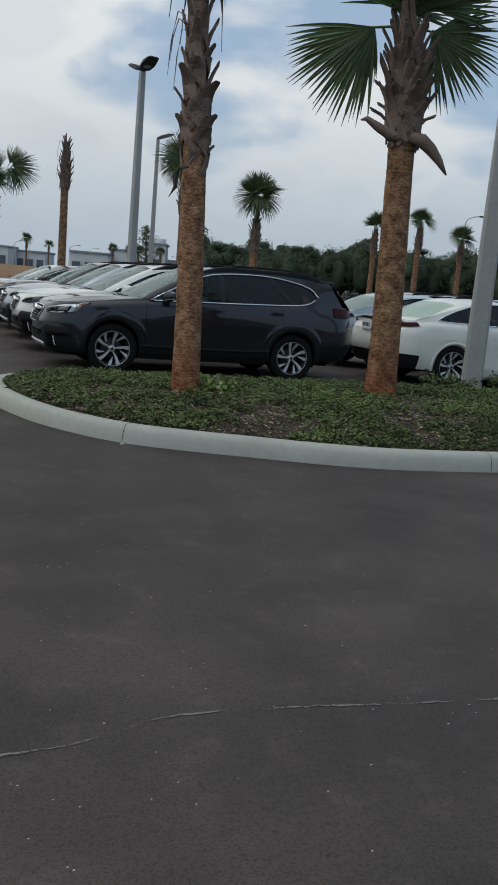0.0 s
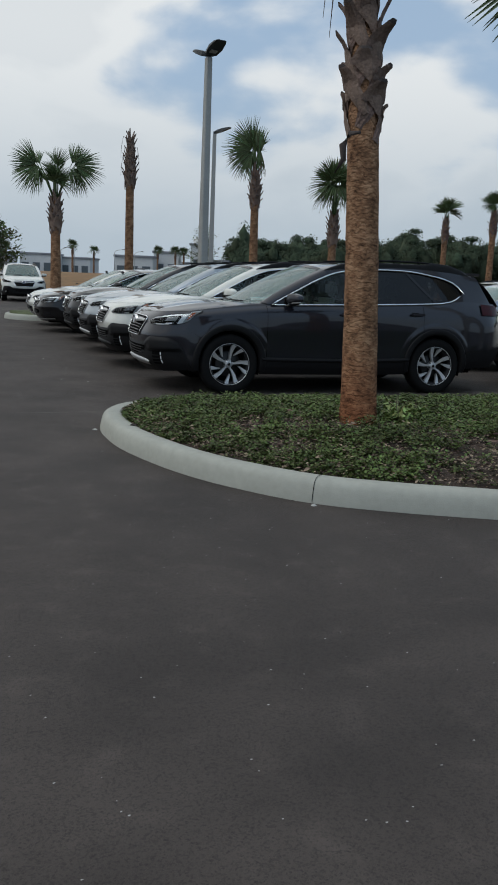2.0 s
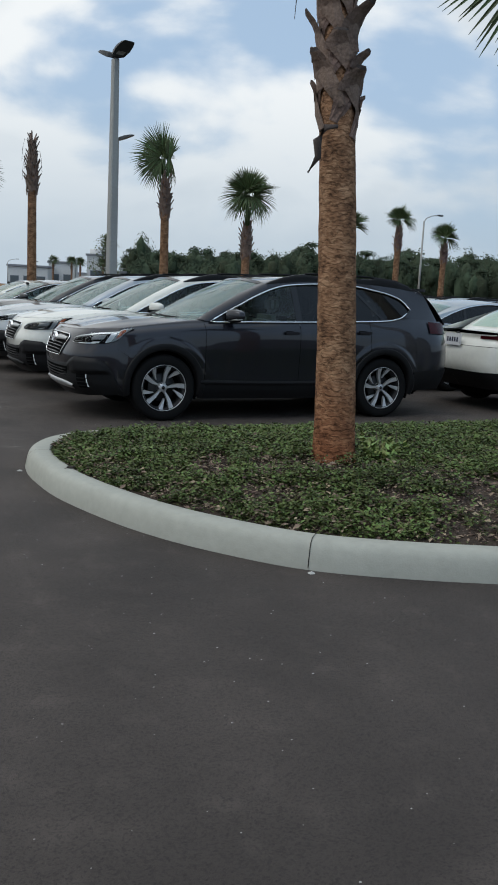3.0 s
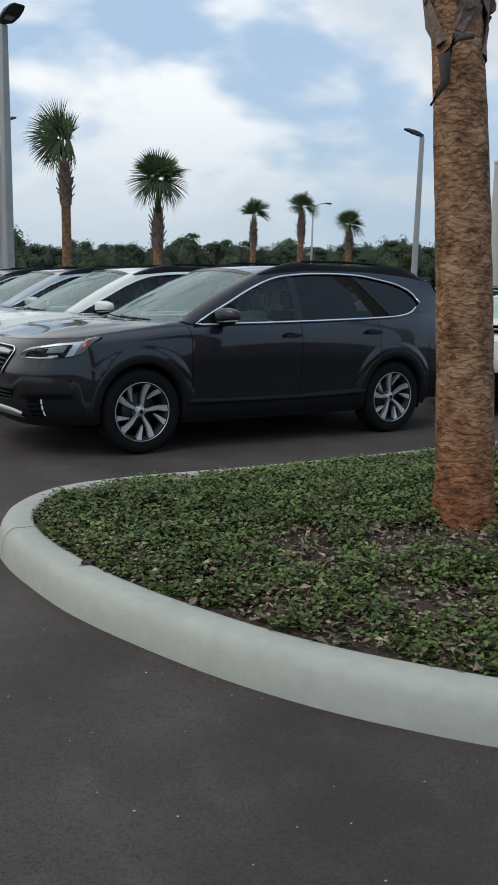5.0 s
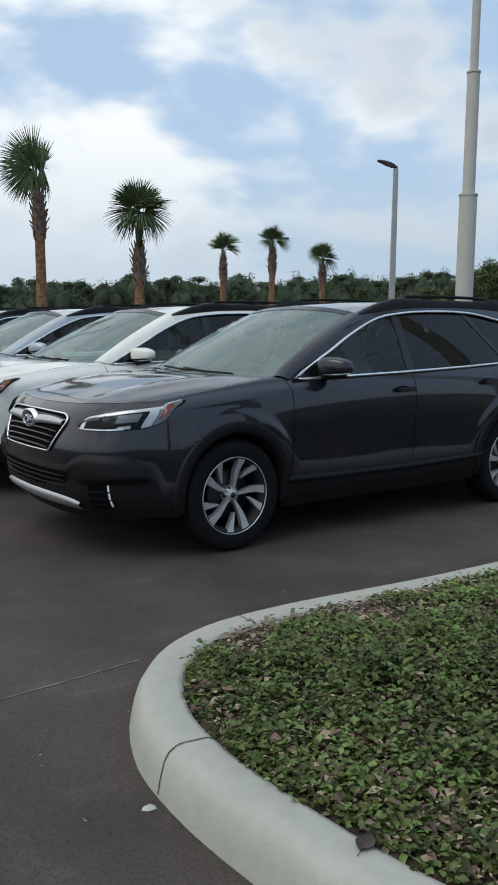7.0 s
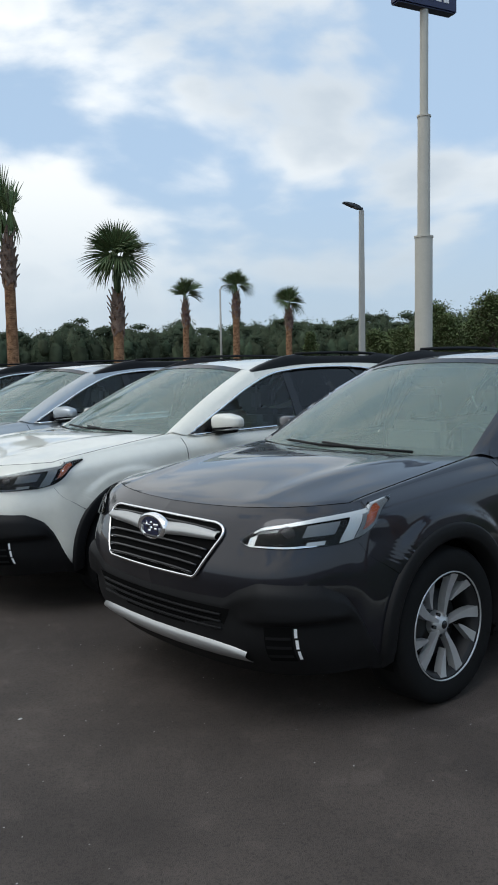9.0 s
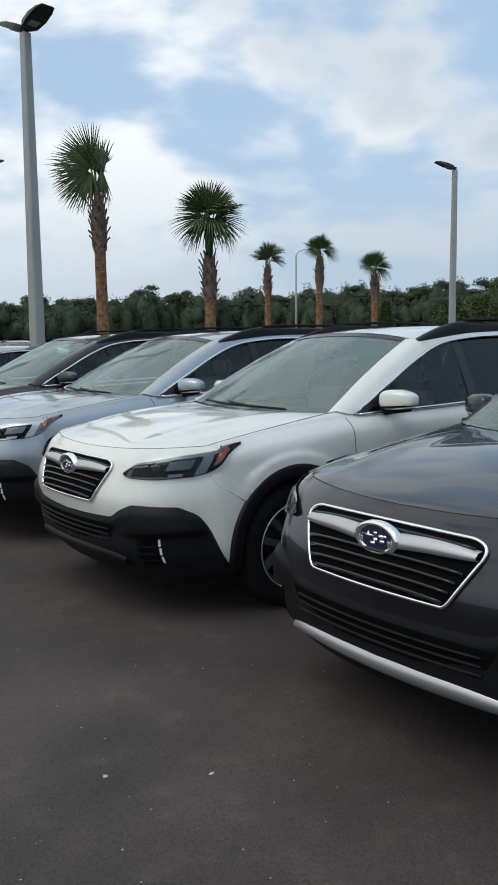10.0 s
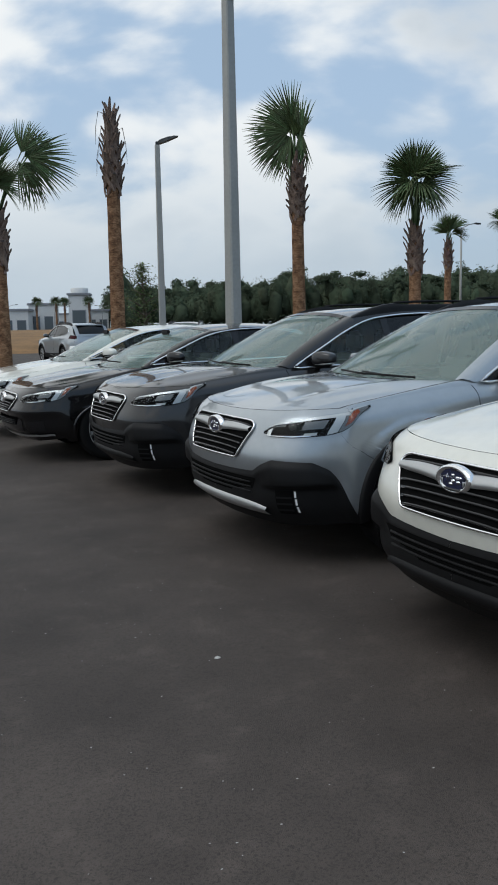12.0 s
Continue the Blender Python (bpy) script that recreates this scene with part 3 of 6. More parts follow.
    shut = fin(np.stack([X, Y + 0 * b, Z], -1))[-1]
    us = np.interp(shut[:, 0], R[6, :14, 0], np.arange(14))
    lip = fin(S(us, np.full(len(us), 6.0)))
    more = np.linspace(shut[-1, 0], 0.60, 8)[1:]
    lip = np.concatenate([lip, fin(S(np.interp(more, R[6, :14, 0], np.arange(14)), np.full(7, 6.0)))])
    shut = np.concatenate([shut, np.stack([more, np.linspace(shut[-1, 1], 0.70, 7), shut[-1, 2] + (more - more[0]) * 0.5 * zs], -1)])
    g = np.linspace(0, 1, 6)[None, :, None]
    top_strip = (shut + np.array((0, 0.004, -0.003)))[:, None, :] * (1 - g) + lip[:, None, :] * g
    top_strip[..., 2] += 0.012 * np.sin(np.pi * g[..., 0]) * np.clip(np.abs(lip[:, 1] - shut[:, 1]) / 0.06, 0, 1)[:, None]
    for sd in (1, -1):
        part("fender_top", car_grid("fender_top", top_strip * np.array((1, sd, 1)), paint_m), car)
    part("cowl", car_grid("cowl", fin(np.stack([rx + np.array([[-0.02, 0.10]]), a * 0.74 + 0 * b[:, :2], rz + np.array([[-0.02, -0.012]]) + 0 * a], -1)), M_BLACK, flip=True), car)

    # side glass line
    xb = lambda x: curve_at(np.column_stack([k["side_x"], R[6, 6:14, 1], R[6, 6:14, 2]]), x)

    def side_y(x, z):
        q = xb(x)
        h = np.maximum(z - q[:, 1], 0)
        return q[:, 0] - 0.33 * h - 0.22 * h ** 2

    top = lambda x: curve_at(k["dlo_top"], x)[:, 0]
    bot = lambda x: curve_at(k["dlo_bot"], x)[:, 0]
    x0, x1 = k["dlo_top"][0][0], k["dlo_top"][-1][0]

    def side_grid(xs, zl, zh, n, inset=0.0):
        f = np.linspace(0, 1, n)[None, :]
        Z = zl[:, None] + (zh - zl)[:, None] * f
        X = np.repeat(xs[:, None], n, 1)
        Y = side_y(X.ravel(), Z.ravel()).reshape(X.shape) - inset
        return np.stack([X, Y, Z], -1)

    def both(nm, P, m, label=""):
        for sd in (1, -1):
            Q = fin(P)
            Q[..., 1] *= sd
            part(nm, car_grid(nm, Q, m, flip=sd < 0), car, label)

    pb, pc = k["pillars"]
    rake = 0.0 if k["sedan"] else 0.21

    def raked(lo0, lo1, hi0, hi1, n, inset, edge=0.004):
        """A pane whose ends lean: lo0 and hi0 at its foot, lo1 and hi1 at its head."""
        g, f = np.linspace(0, 1, n)[:, None], np.linspace(0, 1, 8)[None, :]
        X = (lo0 + (lo1 - lo0) * f) * (1 - g) + (hi0 + (hi1 - hi0) * f) * g
        zl, zh = bot(X.ravel()).reshape(X.shape) + edge, top(X.ravel()).reshape(X.shape) - edge
        Z = zl + np.maximum(zh - zl, 0.001) * f
        return np.stack([X, side_y(X.ravel(), Z.ravel()).reshape(X.shape) - inset, Z], -1)

    for nm, ends, m in (("front_side_window", (x0 + 0.03, x0 + 0.03, pb - 0.035, pb - 0.055), M_GLASS), ("rear_side_window", (pb + 0.035, pb + 0.015, pc - 0.03 + rake, pc - 0.03 - rake), M_TINT),
                        ("quarter_window", (pc + 0.012 + rake, pc + 0.012 - rake, x1 - 0.02, x1 - 0.02), M_TINT)):
        both(nm, raked(*ends, 22, 0.008), m, "side window")
    for ends in ((pb - 0.04, pb - 0.06, pb + 0.04, pb + 0.02), (pc - 0.035 + rake, pc - 0.035 - rake, pc + 0.015 + rake, pc + 0.015 - rake)):
        both("pillar", raked(*ends, 4, 0.003, 0.0), M_GLOSSBLACK, "gloss black window pillar")
    xs = np.linspace(x0 + 0.02, x0 + 0.24, 10)
    both("sail_panel", side_grid(xs, bot(xs), top(xs) - 0.004, 6, 0.004), M_GLOSSBLACK, "black corner panel behind the mirror")
    xs = np.linspace(x0, x1, 60)
    both("belt_panel", side_grid(xs, xb(xs)[:, 1] - 0.01, bot(xs), 4, 0.001), paint_m)
    loop = [(x, float(side_y(np.array([x]), top(x))[0]) + 0.009, float(top(x)[0])) for x in np.linspace(x0, x1, 40)]
    loop += [(x, float(side_y(np.array([x]), bot(x))[0]) + 0.009, float(bot(x)[0])) for x in np.linspace(x1, x0, 40)[1:-1]]
    for sd in (1, -1):
        part("window_trim", tube("window_trim", [(x, y * sd, z * zs) for x, y, z in loop], 0.0105, M_CHROME, 6, True), car, "chrome window surround")
    # roof and upper body side
    re, rm = k["roof_edge"], k["roof_mid"]
    xs = np.linspace(re[0][0], k["roof_end"], 44)
    ez = curve_at(re, xs)[:, 0]
    mz = curve_at(rm, xs)[:, 0]
    ey = side_y(xs, ez)
    a = np.linspace(-1, 1, 33)
    P = np.stack([xs[:, None] + -0.07 * (1 - a[None, :] ** 2) * np.clip(1 - (xs - xs[0]) / 0.4, 0, 1)[:, None] + 0.05 * (1 - a[None, :] ** 2) * np.clip((xs - xs[-1] + 0.4) / 0.4, 0, 1)[:, None],
                  ey[:, None] * a[None, :], ez[:, None] + (mz - ez)[:, None] * (1 - np.abs(a[None, :]) ** 2.6)], -1)
    part("roof", car_grid("roof", fin(P), paint_m, flip=False), car)
    xe = x1 - 0.005
    xs = np.linspace(re[0][0], xe, 50)
    lo = np.minimum(np.maximum(top(xs), bot(xs)), curve_at(re, xs)[:, 0])
    both("upper_side", side_grid(xs, lo, curve_at(re, xs)[:, 0], 8, 0.0), paint_m)
    # pillar behind the last side window
    f = np.linspace(0, 1, 18)[:, None, None]
    g = np.linspace(0, 1, 10)[None, :, None]
    us = np.linspace(u_at(xe), 14.0, 18)
    foot = S(us, np.full(18, 6.0))
    hx = np.linspace(xe, re[-1][0], 18)
    hz0 = curve_at(re, hx)[:, 0]
    head = np.stack([hx, side_y(hx, hz0), hz0], -1)
    PP = foot[:, None, :] * (1 - g) + head[:, None, :] * g
    both("rear_pillar", PP, paint_m)
    # windscreen and its pillars
    a = np.linspace(-1, 1, 33)[:, None]
    b = np.linspace(0, 1, 17)[None, :]
    ry = float(ey[0])
    ty = ry - 0.115
    X = (k["cowl"] + 0.04 + 0.16 * a ** 2) * (1 - b) + (re[0][0] + 0.005 - 0.07 * (1 - (a * ty / ry) ** 2)) * b
    Y = a * (0.728 * (1 - b) + ty * b)
    Z = (1.072 + 0.004 * a ** 2) * (1 - b) + (ez[0] + (mz[0] - ez[0]) * (1 - np.abs(a * ty / ry) ** 2.6) - 0.003) * b + 0.03 * np.sin(np.pi * b) * (1 - 0.3 * a ** 2)
    WS = np.stack([X, Y + 0 * X, Z], -1)
    part("windscreen", car_grid("windscreen", fin(WS), M_SCREEN, flip=True), car, "clear windscreen reflecting the sky")
    n = WS.shape[1]
    xs = np.linspace(x0 - 0.05, re[0][0] + 0.004, n)
    zt = np.maximum(top(np.maximum(xs, x0)), 1.05)
    edge = np.stack([xs, side_y(xs, zt), zt], -1)
    inner = WS[-1]
    f = np.linspace(0, 1, n)[:, None]
    corner = np.array((re[0][0], ry, re[0][1]))
    crest = edge + f * (corner - edge[-1]) + (1 - f) * np.array((-0.01, -0.004, 0.008))
    am = (ty / ry + 1) / 2
    header = np.array((re[0][0] - 0.07 * (1 - am ** 2), ry * am, ez[0] + (mz[0] - ez[0]) * (1 - am ** 2.6)))
    mid = (crest + inner) / 2 + (1 - f ** 3) * np.array((-0.012, 0.012, 0.014))
    mid = mid * (1 - f ** 4) + header * f ** 4
    both("screen_pillar", np.stack([inner, mid, crest, edge], 0), paint_m)
    part("screen_border", car_grid("screen_border", fin(WS[:, 15:] + np.array((-0.003, 0, 0.003))), M_GLOSSBLACK, flip=True), car, "black band along the top of the windscreen")
    for sd in (1, -1):
        part("wiper", tube("wiper", [(0.27, sd * 0.14 - 0.34, 1.09 * zs), (0.25, sd * 0.14, 1.094 * zs), (0.29, sd * 0.14 + 0.3, 1.104 * zs)], 0.0075, M_BLACK, 6), car)
    # rear screen and tail
    a = np.linspace(-1, 1, 21)[:, None]
    b = np.linspace(0, 1, 9)[None, :]
    if k["sedan"]:
        lx, lz, ly = 3.22, 1.075, 0.70
    else:
        lx, lz, ly = 3.76, 1.12, 0.68
    X = (k["roof_end"] + 0.05 * (1 - a ** 2)) * (1 - b) + (lx + 0.06 * (1 - a ** 2)) * b
    Y = a * (float(ey[-1]) * (1 - b) + ly * b)
    Z = (ez[-1] + (mz[-1] - ez[-1]) * (1 - np.abs(a) ** 2.6)) * (1 - b) + lz * b + 0.03 * np.sin(np.pi * b)
    TW = np.stack([X, Y + 0 * X, Z], -1)
    part("hatch_frame", car_grid("hatch_frame", fin(TW), paint_m), car)
    TW = TW[2:-2, 1:-1] + np.array((0.008, 0, 0.004))
    part("rear_window", car_grid("rear_window", fin(TW), M_TINT if not k["sedan"] else M_SCREEN), car, "rear window")
    if k["sedan"]:
        a2 = np.linspace(-1, 1, 21)[:, None]
        b2 = np.linspace(0, 1, 10)[None, :]
        X = (lx - 0.02 + 0.06 * (1 - a2 ** 2)) * (1 - b2) + (3.70 + 0.14 * (1 - a2 ** 2)) * b2
        Y = a2 * (0.78 * (1 - b2) + 0.72 * b2)
        Z = 1.075 - 0.02 * b2 + 0.02 * (1 - a2 ** 2) + 0.02 * b2 ** 6
        for sd in (1, -1):
            patch("diffuser", *uv(13.5, ud, 0.0, 1.7, 20, 8), M_BLACK, d=0.012, side=sd, arch=False, label="black lower rear bumper")
        part("boot_badge", lathe("boot_badge", [(0.0, -0.012), (0.03, -0.008), (0.033, 0.0)], M_GLOSSBLACK, 20), car).matrix_local = Matrix.Translation((3.84, 0, 1.0)) @ pose(0, 0, 0, 0, 0, 90) @ Matrix.Diagonal((1.3, 1, 0.8, 1))
        pl = part("number_plate", box_mesh("number_plate", (3.905, -0.16, 0.84), (3.925, 0.16, 1.0), M_WHITEP, 0.004), car, "white number plate with dark bars")
        for i in range(5):
            part("plate_bar", box_mesh("plate_bar", (3.924, -0.12 + i * 0.05, 0.89), (3.928, -0.09 + i * 0.05, 0.95), M_BADGE, 0.0), pl)
        part("boot_lid", car_grid("boot_lid", fin(np.stack([X, Y, Z], -1)), paint_m), car)
    else:
        part("spoiler", box_mesh("spoiler", (3.28, -0.56, 1.512), (3.53, 0.56, 1.548), paint_m, 0.015), car)
    for sd in (1, -1):
        patch("tail_lamp", *(uv(13.55, 15.2, 4.95, 5.7, 24, 8) if k["sedan"] else uv(13.5, 14.7, 4.9, 5.75, 20, 8)), M_RED, d=0.016, side=sd, arch=False, label="dark red tail lamp")
        if not k["sedan"]:
            # roof rail: solid fairing with thick feet and a slim bar over its middle
            pts, bar = [], []
            for x, h in ((1.24, 0.0), (1.34, 0.03), (1.48, 0.058), (1.62, 0.075), (1.76, 0.078), (1.90, 0.058), (2.2, 0.052), (2.5, 0.054), (2.64, 0.06), (2.74, 0.092), (3.0, 0.09), (3.18, 0.055), (3.28, 0.0)):
                z = float(curve_at(re, x)[0, 0]) + 0.004
                y = float(side_y(np.array([x]), np.array([z]))[0]) - 0.04
                pts.append([(x, sd * (y + 0.04), z - 0.012), (x, sd * (y + 0.036), z + h * 0.6), (x, sd * (y + 0.02), z + h), (x, sd * (y - 0.018), z + h + 0.004), (x, sd * (y - 0.036), z + h * 0.5), (x, sd * (y - 0.04), z)])
                if 1.7 < x < 2.9:
                    bar.append((x, sd * y, z + 0.084))
            rail = part("roof_rail", car_grid("roof_rail", np.array(pts), M_BLACK), car, "black plastic roof rail")
            part("rail_bar", tube("rail_bar", bar, 0.013, M_BLACK, 6), rail)
        # mirror
        bm = bmesh.new()
        bmesh.ops.create_icosphere(bm, subdivisions=3, radius=1)
        for v in bm.verts:
            c = Vector([math.copysign(abs(q) ** 0.48, q) for q in v.co])
            v.co = Vector((0.79 + c.x * (0.085 if c.x < 0 else 0.035) * (1 - 0.3 * max(c.y, 0)) + 0.03 * c.y, sd * (0.95 + c.y * 0.108), (1.133 + c.z * (0.078 if c.z > 0 else 0.04) * (1 - 0.34 * max(c.y, 0)) + 0.004 * c.y) * zs))
        me = bpy.data.meshes.new("mirror_shell")
        bm.to_mesh(me)
        bm.free()
        me.materials.append(paint_m)
        me.materials.append(M_BLACK)
        for pl in me.polygons:
            pl.material_index = 1 if pl.center.z < 1.116 * zs else 0
        me.shade_smooth()
        mir = part("mirror", me, car, "door mirror in body colour")
        part("mirror_base", tube("mirror_base", [(0.76, sd * 0.80, 1.072 * zs), (0.77, sd * 0.88, 1.086 * zs), (0.79, sd * 1.03, 1.092 * zs)], 0.028, M_BLACK, 8, radii=[0.035, 0.03, 0.012]), mir)
        part("mirror_strip", tube("mirror_strip", [(0.72, sd * 0.88, 1.095 * zs), (0.735, sd * 0.98, 1.097 * zs), (0.80, sd * 1.058, 1.106 * zs)], 0.007, M_SATIN, 6), mir)
        # handles
        for hx, hz in ((pb - 0.12, 0.972), (2.44, 1.0)):
            u, v = u_at(hx), 4.75
            c = S(np.array(u), np.array(v))
            me = box_mesh("door_handle", (hx - 0.095, -0.02, -0.017), (hx + 0.095, 0.02, 0.017), paint_m, 0.012)
            h = part("door_handle", me, car)
            h.location = (0, sd * (c[1] + 0.022), hz * zs)
            # near-black slab that paints the shadow behind the body-coloured handle
            grip_shade = part("handle_cup", box_mesh("handle_cup", (hx - 0.075, -0.006, -0.026), (hx + 0.03, 0.006, 0.022), M_DARK, 0.005), h)
            grip_shade.location = (0, sd * -0.026, 0)

    if not k["sedan"]:
        for sd in (1, -1):
            for i in range(7):
                me = box_mesh("sill_mark", (1.86 + i * 0.036, -0.003, -0.009), (1.885 + i * 0.036, 0.003, 0.009), M_DISC, 0.0)
                o = part("sill_mark", me, car)
                o.location = (0, sd * 0.919, 0.405)
    # radiator grille on the fascia
    def fascia(ys, zz, d):
        ys, zz = np.broadcast_arrays(np.asarray(ys, float), np.asarray(zz, float))
        fx = nose_x(ys.ravel(), zz.ravel(), k).reshape(ys.shape) - d
        return np.stack([fx, ys, drop(fx, zz)], -1)

    gh = [(0.648, 0.318), (0.66, 0.336), (0.705, 0.362), (0.78, 0.405), (0.832, 0.432), (0.858, 0.418), (0.872, 0.378)]
    hz = np.linspace(0.648, 0.872, 12)
    hw = np.interp(hz, [g[0] for g in gh], [g[1] for g in gh])
    a = np.linspace(-1, 1, 25)
    gr = part("grille", car_grid("grille", fascia(a[None, :] * hw[:, None], np.repeat(hz[:, None], 25, 1), 0.006), M_DARK, flip=True), car, "black radiator grille with chrome surround")
    edge = [fascia(s * w, z, 0.012) for z, w, s in [(0.648, q, 1) for q in np.linspace(-0.318, 0.288, 12)]]
    edge += [fascia(w, z, 0.012) for z, w in gh]
    edge += [fascia(q, 0.872 + 0.006 * (1 - (q / 0.375) ** 2), 0.012) for q in np.linspace(0.335, -0.335, 14)]
    edge += [fascia(-w, z, 0.012) for z, w in gh[::-1]]
    for _ in range(2):
        edge = [q for p0, p1 in zip(edge, edge[1:] + edge[:1]) for q in (p0 * 0.75 + p1 * 0.25, p0 * 0.25 + p1 * 0.75)]
    part("grille_surround", tube("grille_surround", edge, 0.0068, M_CHROME, 8, True), gr, "chrome grille surround")
    for z in (0.677, 0.71, 0.743, 0.775, 0.855):
        w = float(np.interp(z, [g[0] for g in gh], [g[1] for g in gh])) - 0.028
        pts = [fascia(q, z - 0.012 * (abs(q) / w) ** 3, 0.016) for q in np.linspace(-w, w, 15)]
        part("grille_bar", tube("grille_bar", pts, 0.0075, M_GLOSSBLACK, 6), gr)
    for sd in (1, -1):
        # wing bar beside the badge
        qs = np.linspace(0.06, 0.412, 16)
        P = np.stack([fascia(sd * qs, 0.816 + 0.014 * np.sin(np.pi * qs / 0.41) + 0.01 * (qs / 0.41) ** 2 + dz * (1 - 0.45 * (qs / 0.41) ** 4), d) for dz, d in ((-0.031, 0.008), (-0.029, 0.024), (-0.006, 0.036), (0.018, 0.03), (0.024, 0.010))], 1)
        part("wing_bar", car_grid("wing_bar", P, M_SATIN, flip=sd < 0), gr, "satin silver grille wing")
    bx = float(nose_x(np.array([0.0]), np.array([0.818]), k)[0]) - 0.03
    ring = lathe("badge", [(0.0, 0.0), (0.048, -0.002), (0.056, -0.012), (0.066, -0.004), (0.068, 0.02)], M_CHROME, 32)
    bd = part("badge", ring, gr, "oval chrome and dark blue badge")
    bd.matrix_local = Matrix.Translation((bx, 0, float(drop(bx, 0.818)))) @ pose(0, 0, 0, 0, 0, -90) @ Matrix.Diagonal((1.62, 1, 0.9, 1))
    part("badge_face", lathe("badge_face", [(0.0, -0.006), (0.047, -0.005)], M_BADGE, 32), bd)
    for w, t in ((0.028, 0.006), (0.007, 0.02)):
        part("badge_star", lathe("badge_star", [(0.0, -0.011), (1.0, -0.006), (1.0, -0.004)], M_CHROME, 4), bd).matrix_local = Matrix.Translation((-0.02, 0, 0.008)) @ Matrix.Diagonal((w, 1, t, 1))
    for sx, sz, sr in ((0.0, 0.02, 0.007), (0.028, 0.012, 0.007), (0.017, 0.01, 0.009), (0.0, -0.006, 0.009), (0.02, -0.01, 0.009), (-0.008, -0.022, 0.009)):
        part("badge_stud", lathe("badge_stud", [(0.0, -0.010), (sr, -0.006), (sr, -0.004)], M_CHROME, 6), bd).location = (sx, 0, sz)

    # headlamps
    hl = np.linspace(0, 1, 30)
    lo_u, hi_u = 2.3, 6.3
    low = np.interp(hl, [0, 0.05, 0.3, 0.58, 0.68, 0.84, 1.0], [4.1, 3.94, 3.88, 3.94, 4.1, 4.62, 5.56])
    high = np.interp(hl, [0, 0.1, 0.4, 0.7, 0.9, 1.0], [4.2, 4.74, 5.14, 5.44, 5.62, 5.68])
    inner_m = M_LAMPSIL if bright else M_LAMPGREY

    def lamp_patch(nm, f0, f1, g0, g1, m, d, parent, sd, nu=24, nv=8, label=""):
        h = np.linspace(f0, f1, nu)
        u = np.repeat((lo_u + (hi_u - lo_u) * h)[:, None], nv, 1)
        L, H = np.interp(h, hl, low), np.interp(h, hl, high)
        g = np.linspace(g0, g1, nv)[None, :]
        return patch(nm, u, L[:, None] + (H - L)[:, None] * g, m, d=d, arch=False, parent=parent, side=sd, label=label)

    for sd in (1, -1):
        h = lamp_patch("headlamp", 0, 1, 0, 1, M_DARK, 0.004, car, sd, label="headlamp with clear lens" if bright else "headlamp with dark housing")
        lamp_patch("daylight_bar", 0.06, 0.985, 0.82, 0.985, inner_m, 0.009, h, sd, nv=3)
        lamp_patch("daylight_hook", 0.575, 0.65, 0.04, 0.87, inner_m, 0.0095, h, sd, 6, 8)
        lamp_patch("daylight_foot", 0.03, 0.46, 0.02, 0.075, M_CHROME if bright else M_SMOKE, 0.009, h, sd, 12, 3)
        lamp_patch("daylight_corner", 0.05, 0.09, 0.05, 0.6, M_CHROME if bright else M_SMOKE, 0.009, h, sd, 4, 6)
        lamp_patch("daylight_tick", 0.40, 0.5, 0.05, 0.16, M_LAMPSIL if bright else M_LAMPGREY, 0.009, h, sd, 6, 3)
        lamp_patch("reflector", 0.36, 0.53, 0.32, 0.74, M_LAMPGREY if bright else M_SMOKE, 0.009, h, sd, 8, 5)
        lamp_patch("inner_trim", 0.08, 0.2, 0.62, 0.76, M_SMOKE, 0.009, h, sd, 6, 3)
        if bright:
            lamp_patch("turn_housing", 0.655, 0.985, 0.04, 0.83, M_LAMPGREY, 0.0085, h, sd, 10, 5)
        lamp_patch("turn_reflector", 0.685, 0.93, 0.24, 0.74, M_AMBER, 0.0115, h, sd, 10, 5, "amber side reflector")
        c = S(np.array(lo_u + (hi_u - lo_u) * 0.25), np.array(4.42))
        pl = part("projector", lathe("projector", [(0.0, -0.012), (0.018, -0.009), (0.028, 0.0), (0.032, 0.004), (0.036, 0.0), (0.036, 0.02)], M_GLOSSBLACK, 24), h)
        pl.matrix_local = Matrix.Translation((c[0] + 0.004, sd * (c[1] - 0.001), float(drop(c[0], c[2])))) @ pose(0, 0, 0, 0, 0, -90 + sd * -18)
        lamp_patch("lamp_lens", 0.0, 1.0, 0.0, 1.0, M_LENS, 0.016, h, sd)

    # lower front: black cladding, intake, fog lamps, skid bar
    if not k["sedan"]:
        f = np.linspace(0, 1, 56)
        cu = f * 6.02
        ch = np.interp(cu, [0, 2.0, 2.35, 2.9, 4.4, 4.9, 5.6, 6.02], [2.42, 2.46, 2.72, 2.98, 2.86, 2.5, 1.2, 0.3])
        for sd in (1, -1):
            U = np.repeat(cu[:, None], 34, 1)
            V = ch[:, None] * np.linspace(0, 1, 34)[None, :]
            D = 0.016 * np.clip((1 - np.linspace(0, 1, 34)) * 12, 0, 1)[None, :] + 0 * U
            shelf = np.clip((V - 1.75) / 0.2, 0, 1) * np.clip((ch[:, None] - V) / 0.75, 0, 1) ** 0.7
            D = D + 0.034 * shelf * np.clip((U - 2.3) / 0.7, 0, 1) * np.clip((5.4 - U) / 0.8, 0, 1)
            lip = patch("lower_cladding", U, V, M_BLACK, d=D, side=sd, label="black plastic bumper cladding")
            # fog lamp pocket with its bright strip
            patch("fog_pocket", *uv(2.95, 3.62, 0.75, 1.75, 10, 8), M_DARK, d=0.019, side=sd, parent=lip)
